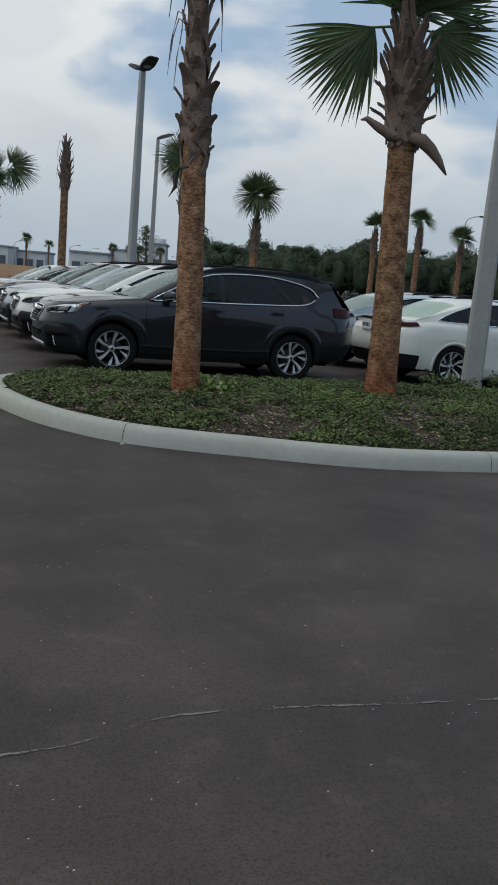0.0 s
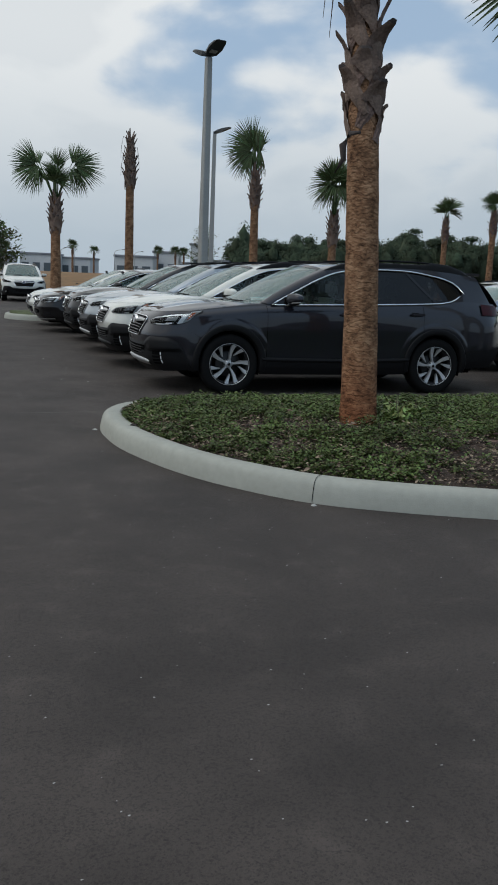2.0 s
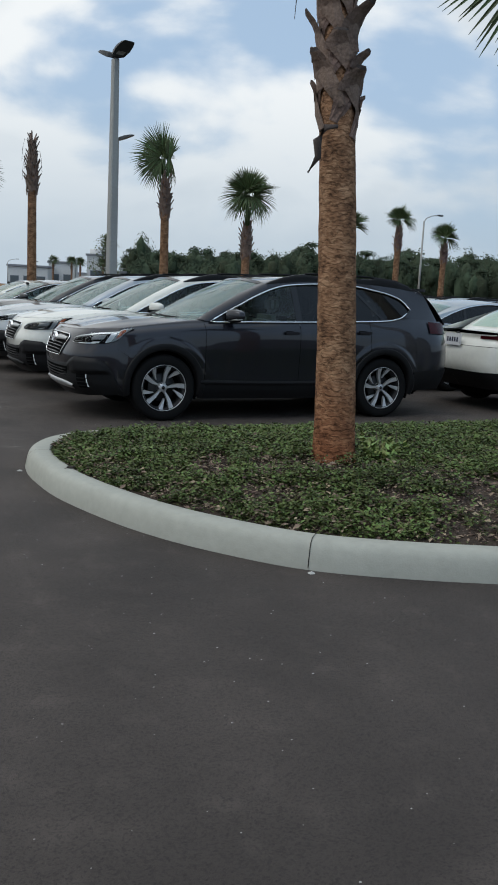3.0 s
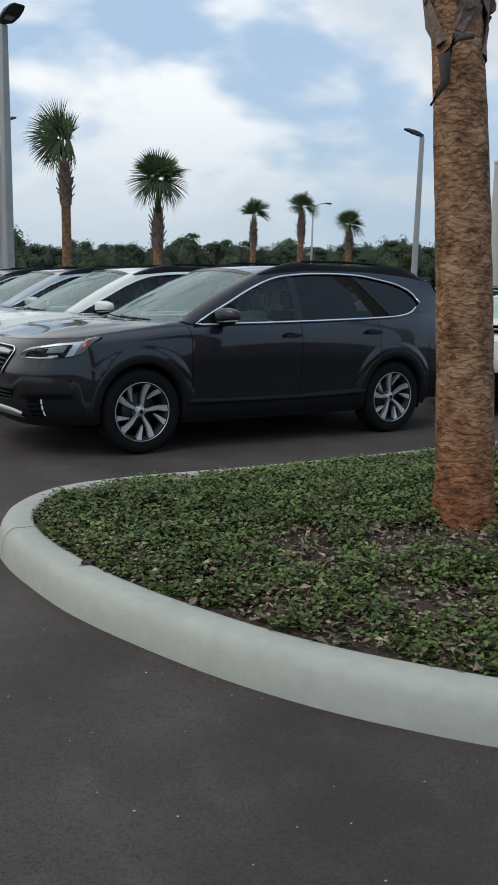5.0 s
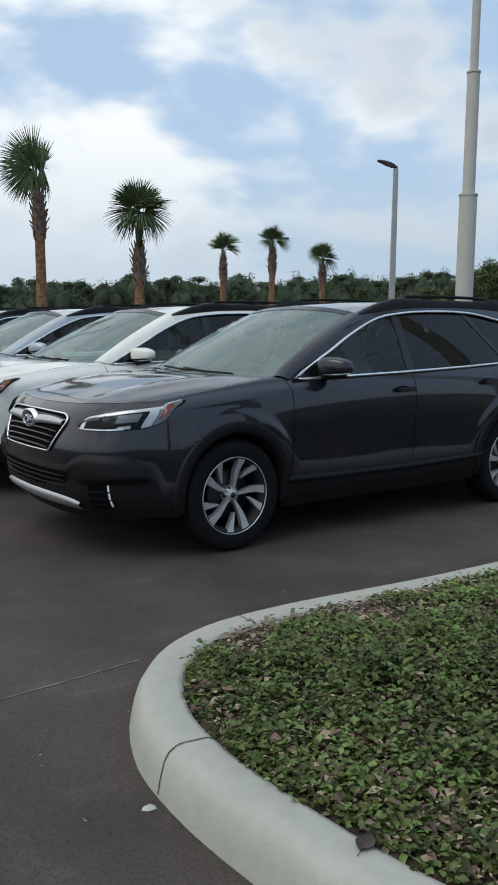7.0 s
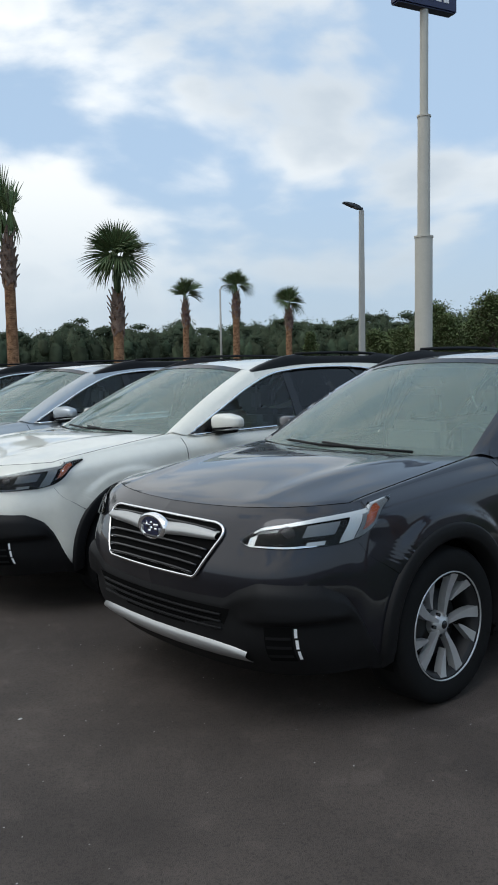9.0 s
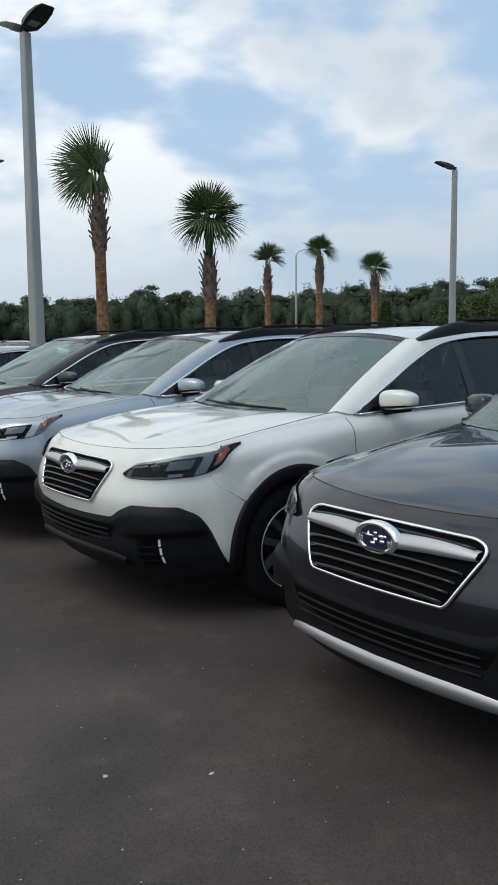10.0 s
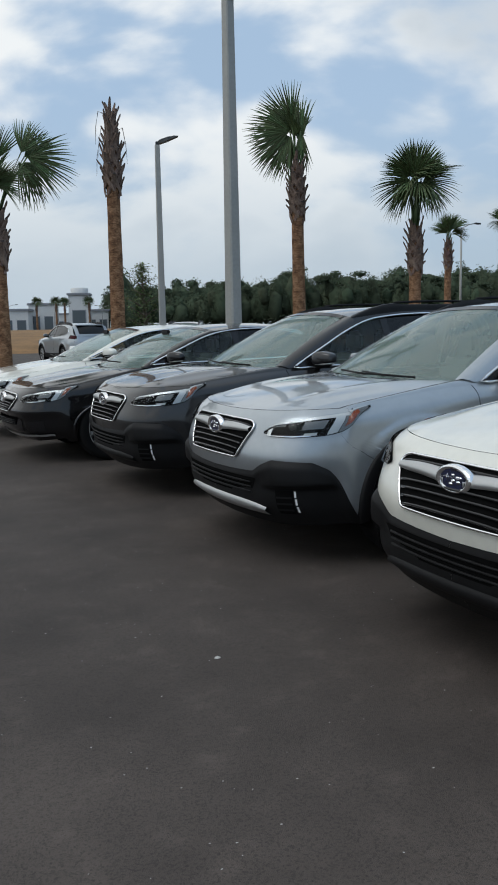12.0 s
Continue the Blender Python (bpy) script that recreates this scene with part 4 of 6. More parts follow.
            for q in (0.95, 1.2, 1.45):
                patch("fog_slat", *uv(2.99, 3.58, q - 0.04, q + 0.04, 8, 3), M_BLACK, d=0.026, side=sd, parent=lip)
            for q in (0.85, 1.16, 1.47):
                patch("fog_strip", *uv(3.74 - 0.05 * q, 3.81 - 0.05 * q, q, q + 0.25, 3, 4), M_LED, d=0.026, side=sd, parent=lip, label="bright white fog lamp strip")
    else:
        for sd in (1, -1):
            patch("lower_intake", *uv(0, 2.6, 0.9, 2.1, 24, 10), M_GLOSSBLACK, d=0.006, side=sd, label="black lower intake")
            patch("corner_intake", *uv(3.3, 4.3, 0.9, 1.9, 10, 8), M_GLOSSBLACK, d=0.006, side=sd)
            patch("intake_strip", *uv(0, 4.6, 0.5, 0.68, 30, 3), M_SATIN, d=0.014, side=sd, label="satin strip under the intake")
    ih = np.linspace(0.425, 0.535, 5)
    a = np.linspace(-1, 1, 21)
    ig = part("lower_intake_grille", car_grid("lower_intake_grille", fascia(a[None, :] * np.linspace(0.44, 0.50, 5)[:, None], np.repeat(ih[:, None], 21, 1), 0.0185), M_DARK, flip=True), car, "black lower air intake")
    for z in (0.445, 0.475, 0.505):
        part("intake_bar", tube("intake_bar", [fascia(q, z, 0.024) for q in np.linspace(-0.45, 0.45, 13)], 0.006, M_BLACK, 6), ig)
    if not k["sedan"]:
        sm = M_SATIN if skid else M_BLACK
        qs = np.linspace(-0.55, 0.55, 31)
        P = np.stack([fascia(qs, np.full(31, z) + 0.03 * (np.abs(qs) / 0.55) ** 6 * (z > 0.34) * -1, d) for z, d in ((0.298, 0.0), (0.308, 0.032), (0.335, 0.044), (0.372, 0.04), (0.39, 0.014))], 1)
        part("skid_bar", car_grid("skid_bar", P, sm, flip=False), car, "satin silver skid bar" if skid else "black skid bar")

    xs = np.linspace(re[0][0] - 0.04, k["roof_end"] - 0.1, 16)
    hz2, hy2 = curve_at(re, xs)[:, 0] - 0.01, side_y(xs, curve_at(re, xs)[:, 0]) - 0.03
    a = np.linspace(-1, 1, 9)
    part("headliner", car_grid("headliner", fin(np.stack([np.repeat(xs[:, None], 9, 1), hy2[:, None] * a, hz2[:, None] + 0.02 * (1 - a[None, :] ** 2)], -1)), M_LINER), car)
    # seats, dashboard and wheel seen through the glass
    part("dashboard", box_mesh("dashboard", (0.42, -0.72, 0.86 * zs), (0.92, 0.72, 1.045 * zs), M_BLACK, 0.05), car)
    for sx in (1.35, 2.2):
        for sd in (0.37, -0.37):
            st = part("seat", box_mesh("seat", (sx - 0.02, sd - 0.25, 0.5), (sx + 0.16, sd + 0.25, 1.16 * zs), M_SEAT, 0.06), car)
            part("headrest", box_mesh("headrest", (sx + 0.08, sd - 0.12, 1.18 * zs), (sx + 0.18, sd + 0.12, 1.37 * zs), M_SEAT, 0.04), st)
            part("seat_base", box_mesh("seat_base", (sx - 0.45, sd - 0.25, 0.45), (sx + 0.05, sd + 0.25, 0.66), M_SEAT, 0.05), st)
    for sd in (1, -1):
        for px, lean in ((pb + 0.02, 0.07),) if k["sedan"] else ((pb + 0.02, 0.07), (k["pillars"][1] + 0.1, 0.16)):
            q = side_y(np.array([px, px]), np.array([1.08, 1.46]))
            part("pillar_trim", tube("pillar_trim", [(px, sd * (q[0] - 0.06), 0.95 * zs), (px, sd * (q[0] - 0.065), 1.12 * zs), (px + lean, sd * (q[1] - 0.06), 1.44 * zs)], 0.034, M_LINER, 6), car, "pale cloth pillar trim")
    sw = part("steering_wheel", tube("steering_wheel", [(0.0, 0.18 * math.cos(q), 0.18 * math.sin(q)) for q in np.linspace(0, 2 * math.pi, 25)[:-1]], 0.015, M_BLACK, 6, True), car)
    sw.matrix_local = Matrix.Translation((0.98, -0.37, 1.02 * zs)) @ pose(0, 0, 0, 0, -25, 0)
    part("rear_mirror", box_mesh("rear_mirror", (1.0, -0.12, 1.40 * zs), (1.04, 0.12, 1.46 * zs), M_BLACK, 0.015), car)

    # wheels
    w0 = build_wheel(wheel_dark)
    for hx in (0.0, 2.745):
        for sd in (1, -1):
            if w0.parent is None:
                w = w0
            else:
                w = w0.copy()
                scene.collection.objects.link(w)
                for c in w0.children:
                    d = c.copy()
                    scene.collection.objects.link(d)
                    d.parent = w
            w.parent = car
            w.matrix_local = Matrix.Translation((hx, sd * 0.795, 0.355)) @ pose(0, 0, 0, 0, 17 if hx else 40, 0 if sd < 0 else 180)
    return car


def build_wheel(dark):
    tyre = lathe("wheel", [(0.235, 0.10), (0.30, 0.115), (0.338, 0.105), (0.352, 0.085), (0.355, 0.0), (0.352, -0.085), (0.338, -0.105), (0.318, -0.113), (0.27, -0.113), (0.246, -0.102), (0.235, -0.10)], M_TYRE, 64)
    w = part("wheel", tyre)
    part("rim", lathe("rim", [(0.236, 0.09), (0.215, 0.05), (0.215, -0.07), (0.238, -0.098), (0.246, -0.104), (0.236, -0.098), (0.222, -0.085)], M_ALLOYDARK, 64), w)
    part("rim_lip", lathe("rim_lip", [(0.247, -0.1035), (0.245, -0.107), (0.2415, -0.107), (0.239, -0.09)], M_ALLOY, 64), w, "bright machined rim edge")
    part("brake_disc", lathe("brake_disc", [(0.0, -0.02), (0.15, -0.02), (0.155, -0.01)], M_DISC, 40), w)
    part("back_plate", lathe("back_plate", [(0.0, 0.03), (0.215, 0.03)], M_DARK, 40), w)
    part("hub", lathe("hub", [(0.0, -0.078), (0.03, -0.077), (0.036, -0.07), (0.048, -0.066), (0.056, -0.05), (0.056, 0.0)], M_ALLOYDARK if dark else M_ALLOY, 30), w)
    part("hub_cap", lathe("hub_cap", [(0.0, -0.081), (0.018, -0.080), (0.021, -0.072)], M_GLOSSBLACK, 24), w)
    for i in range(5):
        base = radians(117 + 72 * i)
        for s in (0, 1):
            pts = []
            for f in np.linspace(0, 1, 10):
                if dark:
                    r = 0.045 + 0.191 * f
                    an = base + (0.30 if s else -0.30) * (1.25 - 0.35 * f)
                    wd2 = 0.012 + 0.013 * f
                elif s:
                    r = 0.115 + 0.121 * f
                    an = base - radians(30) + radians(14) * (1 - f) ** 1.5
                    wd2 = 0.003 + 0.0235 * f ** 0.8
                else:
                    r = 0.04 + 0.196 * f
                    an = base + radians(4) * math.sin(math.pi * f * 1.3) + radians(3) * f ** 3
                    wd2 = 0.009 + 0.005 * math.sin(math.pi * f) + 0.021 * f ** 2.2
                y = -0.074 - 0.022 * f ** 1.5
                row = []
                for q, dy in ((-1, 0.035), (-0.9, 0.0), (0.9, 0.0), (1, 0.035)):
                    t = an + q * wd2 / r
                    row.append((r * math.cos(t), y + dy, r * math.sin(t)))
                pts.append(row)
            part("spoke", grid_mesh("spoke", np.array(pts), M_SPOKEDARK if dark else M_ALLOY, smooth=False, about=(0, 0.3, 0)), w)
        t = base + radians(36)
        part("wheel_nut", lathe("wheel_nut", [(0.0, -0.07), (0.008, -0.068), (0.009, -0.05)], M_GLOSSBLACK, 8), w).location = (0.05 * math.cos(t), 0, 0.05 * math.sin(t))
    return w


# ---- ground, kerbs and planted island ----
M_BADGE = mat("badge_blue", (0.01, 0.015, 0.05), 0.15, coat=1.0)


def flat_sheet(name, x0, x1, y0, y1, m, z=0.0, n=2):
    X, Y = np.meshgrid(np.linspace(x0, x1, n), np.linspace(y0, y1, n), indexing="ij")
    return grid_mesh(name, np.stack([X, Y, np.full_like(X, z)], -1), m)


ground = tagged(part("ground", flat_sheet("ground", -1500, 1500, -1500, 1500, M_ASPHALT)), "dark grey worn asphalt car park surface", "asphalt", kind="structure")


def outline(knots, n):
    K = np.array(knots, float)
    t = np.linspace(0, len(K) - 1, n)
    P = cr(K, t)
    d = np.r_[0, np.cumsum(np.hypot(*np.diff(P, axis=0).T))]
    s = np.linspace(0, d[-1], n)
    return np.column_stack([np.interp(s, d, P[:, 0]), np.interp(s, d, P[:, 1])])


KERB = [(16.0, -2.28), (8.0, -2.28), (4.0, -2.28), (1.5, -2.28), (0.3, -2.25), (-0.72, -2.165), (-1.24, -2.225), (-1.59, -2.48), (-1.78, -2.82), (-1.84, -3.15), (-1.84, -3.5), (-1.795, -3.95), (-1.655, -4.48), (-1.495, -4.9), (-1.275, -5.29), (-0.92, -5.73), (-0.46, -6.03), (0.04, -6.27), (0.7, -6.57), (1.4, -6.75), (2.8, -6.83), (6.0, -6.83), (10.0, -6.83), (16.0, -6.83)]
OUT = outline(KERB, 420)
tan = np.gradient(OUT, axis=0)
tan /= np.linalg.norm(tan, axis=1)[:, None]
INW = np.column_stack([-tan[:, 1], tan[:, 0]])
prof = ((0.0, -0.05), (0.0, 0.01), (0.012, 0.07), (0.022, 0.108), (0.038, 0.134), (0.062, 0.149), (0.085, 0.153), (0.165, 0.15), (0.185, 0.144), (0.195, 0.12), (0.195, 0.05))
kerb_P = np.stack([np.column_stack([OUT + INW * o, np.full(len(OUT), z)]) for o, z in prof], 1)
kerb = tagged(part("kerb", grid_mesh("kerb", kerb_P, M_KERB)), "pale grey cast concrete kerb round the planted island", "kerb", kind="structure")


def bed_z(x, y):
    """Height of the mounded mulch, from its distance to the kerb."""
    x, y = np.asarray(x, float), np.asarray(y, float)
    d = np.min(np.hypot(x[..., None] - OUT[::3, 0], y[..., None] - OUT[::3, 1]), axis=-1)
    return 0.118 + 0.15 * (1 - (1 - np.clip((d - 0.14) / 1.5, 0, 1)) ** 2)


IN = OUT + INW * 0.13
half = int(np.argmin(np.abs(OUT[:, 1] + 3.3) + 9 * (OUT[:, 0] > -1.2)))
up = outline([tuple(q) for q in IN[:half + 1]], 160)
lo2 = outline([tuple(q) for q in IN[:half - 1:-1]], 160)
f = np.linspace(0, 1, 48)[None, :, None]
B = up[:, None, :] * (1 - f) + lo2[:, None, :] * f
bz = bed_z(B[..., 0], B[..., 1])
bed = tagged(part("planting_bed", grid_mesh("planting_bed", np.concatenate([B, bz[..., None]], -1), M_MULCH)), "brown mulch bed of the island", "mulch bed", kind="structure")

# median of the middle palms
mx0, mx1, my0, my1, mr = -2.0, 15.0, 13.25, 15.6, 1.0
loop = [(mx0 + mr - mr * math.sin(q), (my0 + my1) / 2 + (my1 - my0) / 2 * math.cos(q)) for q in np.linspace(0, math.pi, 17)]
MED = outline([(mx1, my1), (6.0, my1), (1.0, my1)] + loop + [(1.0, my0), (6.0, my0), (mx1, my0)], 160)
mt = np.gradient(MED, axis=0)
mt /= np.linalg.norm(mt, axis=1)[:, None]
min_ = np.column_stack([-mt[:, 1], mt[:, 0]])
mk = np.stack([np.column_stack([MED + min_ * o, np.full(len(MED), z)]) for o, z in prof], 1)
tagged(part("kerb", grid_mesh("kerb", mk, M_KERB)), "pale concrete kerb round the palm median", "kerb", kind="structure")
rim = MED + min_ * 0.15
g = np.linspace(0, 1, 8)[None, :, None]
strip = rim[:80, None, :] * (1 - g) + rim[:79:-1, None, :] * g
hump = 0.125 + 0.1 * np.sin(np.pi * np.repeat(g[..., 0], 80, 0))
tagged(part("planting_bed", grid_mesh("planting_bed", np.concatenate([strip, hump[..., None]], -1), M_TURF)), "low green planting in the palm median", "planting bed", kind="structure")

# joints cut across the kerb
for jx, jy in ((-0.89, -5.72), (-1.84, -3.09), (2.1, -6.8), (1.16, -2.28), (-0.95, -2.28)):
    q = int(np.argmin(np.hypot(OUT[:, 0] - jx, OUT[:, 1] - jy)))
    c, w, tg = OUT[q], INW[q], tan[q]
    rows = [[(*(c + w * o - w * 0.002 + tg * e), z + 0.003) for o, z in prof[1:-1]] for e in (-0.0022, 0.0022)]
    part("kerb_joint", grid_mesh("kerb_joint", np.array(rows), M_BLACK), kerb, "dark joint across the kerb")


# ---- cars in their rows ----
estate_grey = build_car(P_GREY, "dark grey metallic estate car with black cladding and silver skid bar", WAGON, name="estate_car")
estate_white = build_car(P_WHITE, "white estate car with black cladding and dark wheels", WAGON, bright=False, skid=False, name="estate_car", wheel_dark=True)
estate_white.location = (-0.067, 2.445, 0)
estate_silver = build_car(P_SILVER, "light silver blue estate car with black cladding", WAGON, name="estate_car")
estate_silver.location = (-0.07, 4.78, 0)
estate_graphite = build_car(P_GRAPHITE, "charcoal estate car with black cladding", WAGON, skid=False, name="estate_car")
estate_graphite.location = (-0.1, 7.14, 0)
saloon_black = build_car(P_BLACK, "black saloon car with chrome trim", SEDAN, name="saloon_car")
saloon_black.location = (-0.52, 9.6, 0)
saloon_white = build_car(P_WHITE, "white saloon car at the end of the row", SEDAN, name="saloon_car")
saloon_white.location = (-0.53, 12.0, 0)
saloon_rear = copy_thing(saloon_white, pose(8.37, 0.0, 0, 0, 0, 180))
tagged(saloon_rear, "white saloon car parked tail to tail with the estate")
saloon_silver = build_car(P_SILVER, "silver saloon car with a number plate bar", SEDAN, name="saloon_car")
saloon_silver.matrix_basis = pose(8.5, 2.5, 0, 0, 0, 180)
suv_far = copy_thing(estate_white, pose(-0.7, 27.8, 0, 0, 0, 90))
tagged(suv_far, "white estate car facing back along the far aisle")
hatch_far = copy_thing(estate_silver, pose(6.0, 36.1, 0, 0, 0, -86))
tagged(hatch_far, "silver estate car parked towards the dry grass")


# ---- palms ----
def fan_leaf(rng, R=0.75, n=36, spread=150, droop=0.35, fold=0.3, wide=1.0):
    """One fan of narrow blades, opening along +x from the origin."""
    V, F = [], []
    for i in range(n):
        a = radians(-spread / 2 * 1.0 + spread * (i + 0.5) / n) + rng.uniform(-0.025, 0.025)
        L = R * (0.78 + 0.22 * math.cos(a)) * rng.uniform(0.9, 1.05)
        d = droop * rng.uniform(0.8, 1.3)
        side = Vector((-math.sin(a), math.cos(a), 0))
        b0 = len(V)
        for j, f in enumerate((0.0, 0.3, 0.55, 0.8, 1.0)):
            r = L * f
            w = (0.006, 0.0155, 0.0165, 0.01, 0.001)[j] * wide * R / 0.75
            c = Vector((r * math.cos(a), r * math.sin(a), -d * R * f ** 2.2 + fold * R * 0.35 * f * abs(math.sin(a))))
            V += [c - side * w, c + Vector((0, 0, -w * 0.55)), c + side * w]
            if j:
                q = b0 + 3 * j
                F += [(q - 3, q - 2, q + 1, q), (q - 2, q - 1, q + 2, q + 1)]
    return V, F


def build_palm(name, label, x, y, z0, z_skirt, z_top, r0, r1, leaves, seed, near=False, lean=(0, 0), R=0.75, tilt=(15, 75), boots=60, away=None, strips=0, fans=(), stub=(0.16, 38, 0.0), close_up=False, bulge=0.3, taper=0.3, leg=1.0, neck=0.0, open_to=(120, 165)):
    rng = random.Random(seed)
    p = thing(name, label, "palm tree", "palm trees", at=(x, y, z0))
    H, T = z_skirt - z0, z_top - z0 - neck
    lx, ly = lean
    axis = lambda h: Vector((lx * (h / T) ** 1.3, ly * (h / T) ** 1.3, h))
    # trunk with shallow leaf-scar rings
    n = 70 if close_up else 30
    sides = 28 if close_up else 16
    V, F = [], []
    for i in range(n + 1):
        h = -0.08 + (T + 0.02) * i / n
        f = max(h, 0) / T
        r = r0 + (r1 - r0) * min(1, f * 1.6) + 0.35 * r0 * math.exp(-max(h, 0) / 0.12) * 0.6
        r *= 1 - taper * max(0, (h - H) / (T - H))
        c = axis(max(h, 0)) + Vector((0, 0, min(h, 0)))
        for s in range(sides):
            a = 2 * math.pi * s / sides
            rr = r * (1 + 0.035 * noise.noise(Vector((math.cos(a) * 2, math.sin(a) * 2, h * 9 + seed))) + 0.02 * noise.noise(Vector((math.cos(a) * 6, math.sin(a) * 6, h * 22))))
            V.append(c + Vector((math.cos(a) * rr, math.sin(a) * rr, 0)))
    for i in range(n):
        for s in range(sides):
            q = (s + 1) % sides
            F.append((i * sides + s, i * sides + q, (i + 1) * sides + q, (i + 1) * sides + s))
    part("trunk", raw_mesh("trunk", V, F, M_TRUNK, True), p, "brown ringed palm trunk")
    # crossed leaf bases: two legs that wrap the trunk and meet in an upturned stub
    JV, JF = [], []
    q0 = r1 / 0.13
    for i in range(boots):
        f = i / boots
        h = H + 0.16 * q0 + (T - H - 0.16 * q0) * f
        a = i * 2.39996 + rng.uniform(-0.2, 0.2)
        rs = r1 * (1.0 + bulge * math.sin(math.pi * min(1, 0.12 + 0.8 * f))) * (1 - taper * f)
        wl = 0.05 * q0 * rng.uniform(0.85, 1.15) * (1.35 * leg - (1.35 * leg - 0.75) * f)
        Ls = stub[0] * rng.uniform(0.6, 1.25) * (1.0 + stub[2] * f)
        fl = radians(stub[1] * rng.uniform(0.6, 1.3) * (1 - 0.5 * f))
        out, sd, up = Vector((math.cos(a), math.sin(a), 0)), Vector((-math.sin(a), math.cos(a), 0)), Vector((0, 0, 1))
        bv, bf = [], []

        def section(c, o2, s2, w2, t2):
            bv.extend([c - s2 * w2, c - s2 * w2 * 0.5 + o2 * t2, c + s2 * w2 * 0.5 + o2 * t2, c + s2 * w2, c - o2 * t2 * 0.5])

        def close(n0, k):
            for j in range(1, k):
                o = n0 + 5 * j
                bf.extend((o - 5 + u, o - 5 + (u + 1) % 5, o + (u + 1) % 5, o + u) for u in range(5))

        for sg in (1, -1):
            n0 = len(bv)
            for g in (0.0, 0.5, 1.0):
                b = a + sg * 1.05 * (1 - g) ** 0.9
                o2, s2 = Vector((math.cos(b), math.sin(b), 0)), Vector((-math.sin(b), math.cos(b), 0))
                c = axis(max(0, h - 0.27 * q0 * (1 - g))) + o2 * (rs * (1.0 + 0.1 * g) + 0.006 * sg)
                section(c, o2, (s2 + up * 0.5 * sg).normalized(), wl * (0.4 + 0.6 * g), 0.014 * q0)
            close(n0, 3)
        n0 = len(bv)
        root = axis(h) + out * rs * 1.05
        bend = sd * rng.uniform(-0.25, 0.25)
        for g, w2 in ((-0.35, 1.35), (0.0, 1.3), (0.4, 0.95), (0.85, 0.62), (1.0, 0.36)):
            ang = fl * min(1, max(g, 0) * 1.2 + 0.35)
            c = root + (up * math.cos(ang) + out * math.sin(ang) + bend) * (Ls * g)
            o2 = (out * math.cos(ang) - up * math.sin(ang)).normalized()
            section(c, o2, sd, wl * w2, 0.02 * q0 * (1.0 if g < 0.9 else 0.4))
        close(n0, 5)
        bf.append(tuple(range(n0 + 20, n0 + 25)))
        if near:
            b = part("leaf_base", raw_mesh("leaf_base", bv, bf, M_BOOT), p)
            b.data.materials.append(M_BOOTTIP)
            for pl in b.data.polygons[-6:]:
                pl.material_index = 1
        else:
            o = len(JV)
            JV += bv
            JF += [tuple(q + o for q in ff) for ff in bf]
    if JV:
        part("leaf_skirt", raw_mesh("leaf_skirt", JV, JF, M_BOOT), p, "crossed grey brown leaf bases")
    # fronds, whose blade tips hang down
    sag = 0.03 if close_up else 0.07

    def hang(v, hub, r):
        d = (v - hub).length
        return v - Vector((0, 0, sag * d ** 3 / r ** 2))

    for i in range(leaves):
        az = away[i % len(away)] + rng.uniform(-14, 14) if away else i * 137.5 + rng.uniform(-20, 20)
        el = tilt[1] - (tilt[1] - tilt[0]) * ((i + 0.5) / leaves) ** 1.25 + rng.uniform(-8, 8)
        a, e = radians(az), radians(el)
        d = Vector((math.cos(a) * math.cos(e), math.sin(a) * math.cos(e), math.sin(e)))
        hub = axis(T) + Vector((0, 0, neck)) + d * (R * rng.uniform(0.08, 0.3))
        s0 = axis(T - 0.06) + Vector((math.cos(a), math.sin(a), 0)) * 0.05
        s1 = axis(T) + Vector((0, 0, neck * 0.75)) + Vector((d.x, d.y, 0)) * (0.16 * R)
        pts = [s0 * (1 - g) ** 2 + s1 * (2 * g * (1 - g)) + hub * g ** 2 for g in np.linspace(0, 1, 6)]
        fr = part("frond", tube("frond", pts, 0.012, M_FROND, 5, radii=[0.018, 0.015, 0.013, 0.012, 0.010, 0.008]), p, "green fan frond")
        V, F = fan_leaf(rng, R * rng.uniform(0.85, 1.1), 34 if close_up else 26, rng.uniform(*open_to), rng.uniform(0.04, 0.22) + (0.32 if el < 25 else 0.0), wide=1.0 if close_up else 0.92)
        e2 = e - radians(rng.uniform(-5, 15))
        d2 = Vector((math.cos(a) * math.cos(e2), math.sin(a) * math.cos(e2), math.sin(e2)))
        m = d2.to_track_quat("X", "Z").to_matrix().to_4x4()
        m = Matrix.Translation(pts[-1]) @ m @ pose(0, 0, 0, rng.uniform(-60, 60))
        part("fan", raw_mesh("fan", [hang(m @ v, pts[-1], R) for v in V], F, M_FROND), fr)
    for hub, d, up, fr_r, spread in fans:
        hub, d, up = Vector(hub), Vector(d).normalized(), Vector(up)
        s = axis(T - 0.25)
        fr = part("frond", tube("frond", [s, s * 0.55 + hub * 0.45 + Vector((0, 0, 0.12)), hub], 0.014, M_FROND, 6, radii=[0.022, 0.017, 0.012]), p, "green fan frond")
        V, F = fan_leaf(rng, fr_r, 34 if close_up else max(9, int(spread / 4.6)), spread, 0.14 if close_up else 0.28, 0.1, 1.0 if close_up else 0.85)
        y = up.cross(d).normalized()
        z = d.cross(y)
        m = Matrix((d, y, z)).transposed().to_4x4()
        m.translation = hub
        part("fan", raw_mesh("fan", [hang(m @ v, hub, fr_r) for v in V], F, M_FROND), fr)
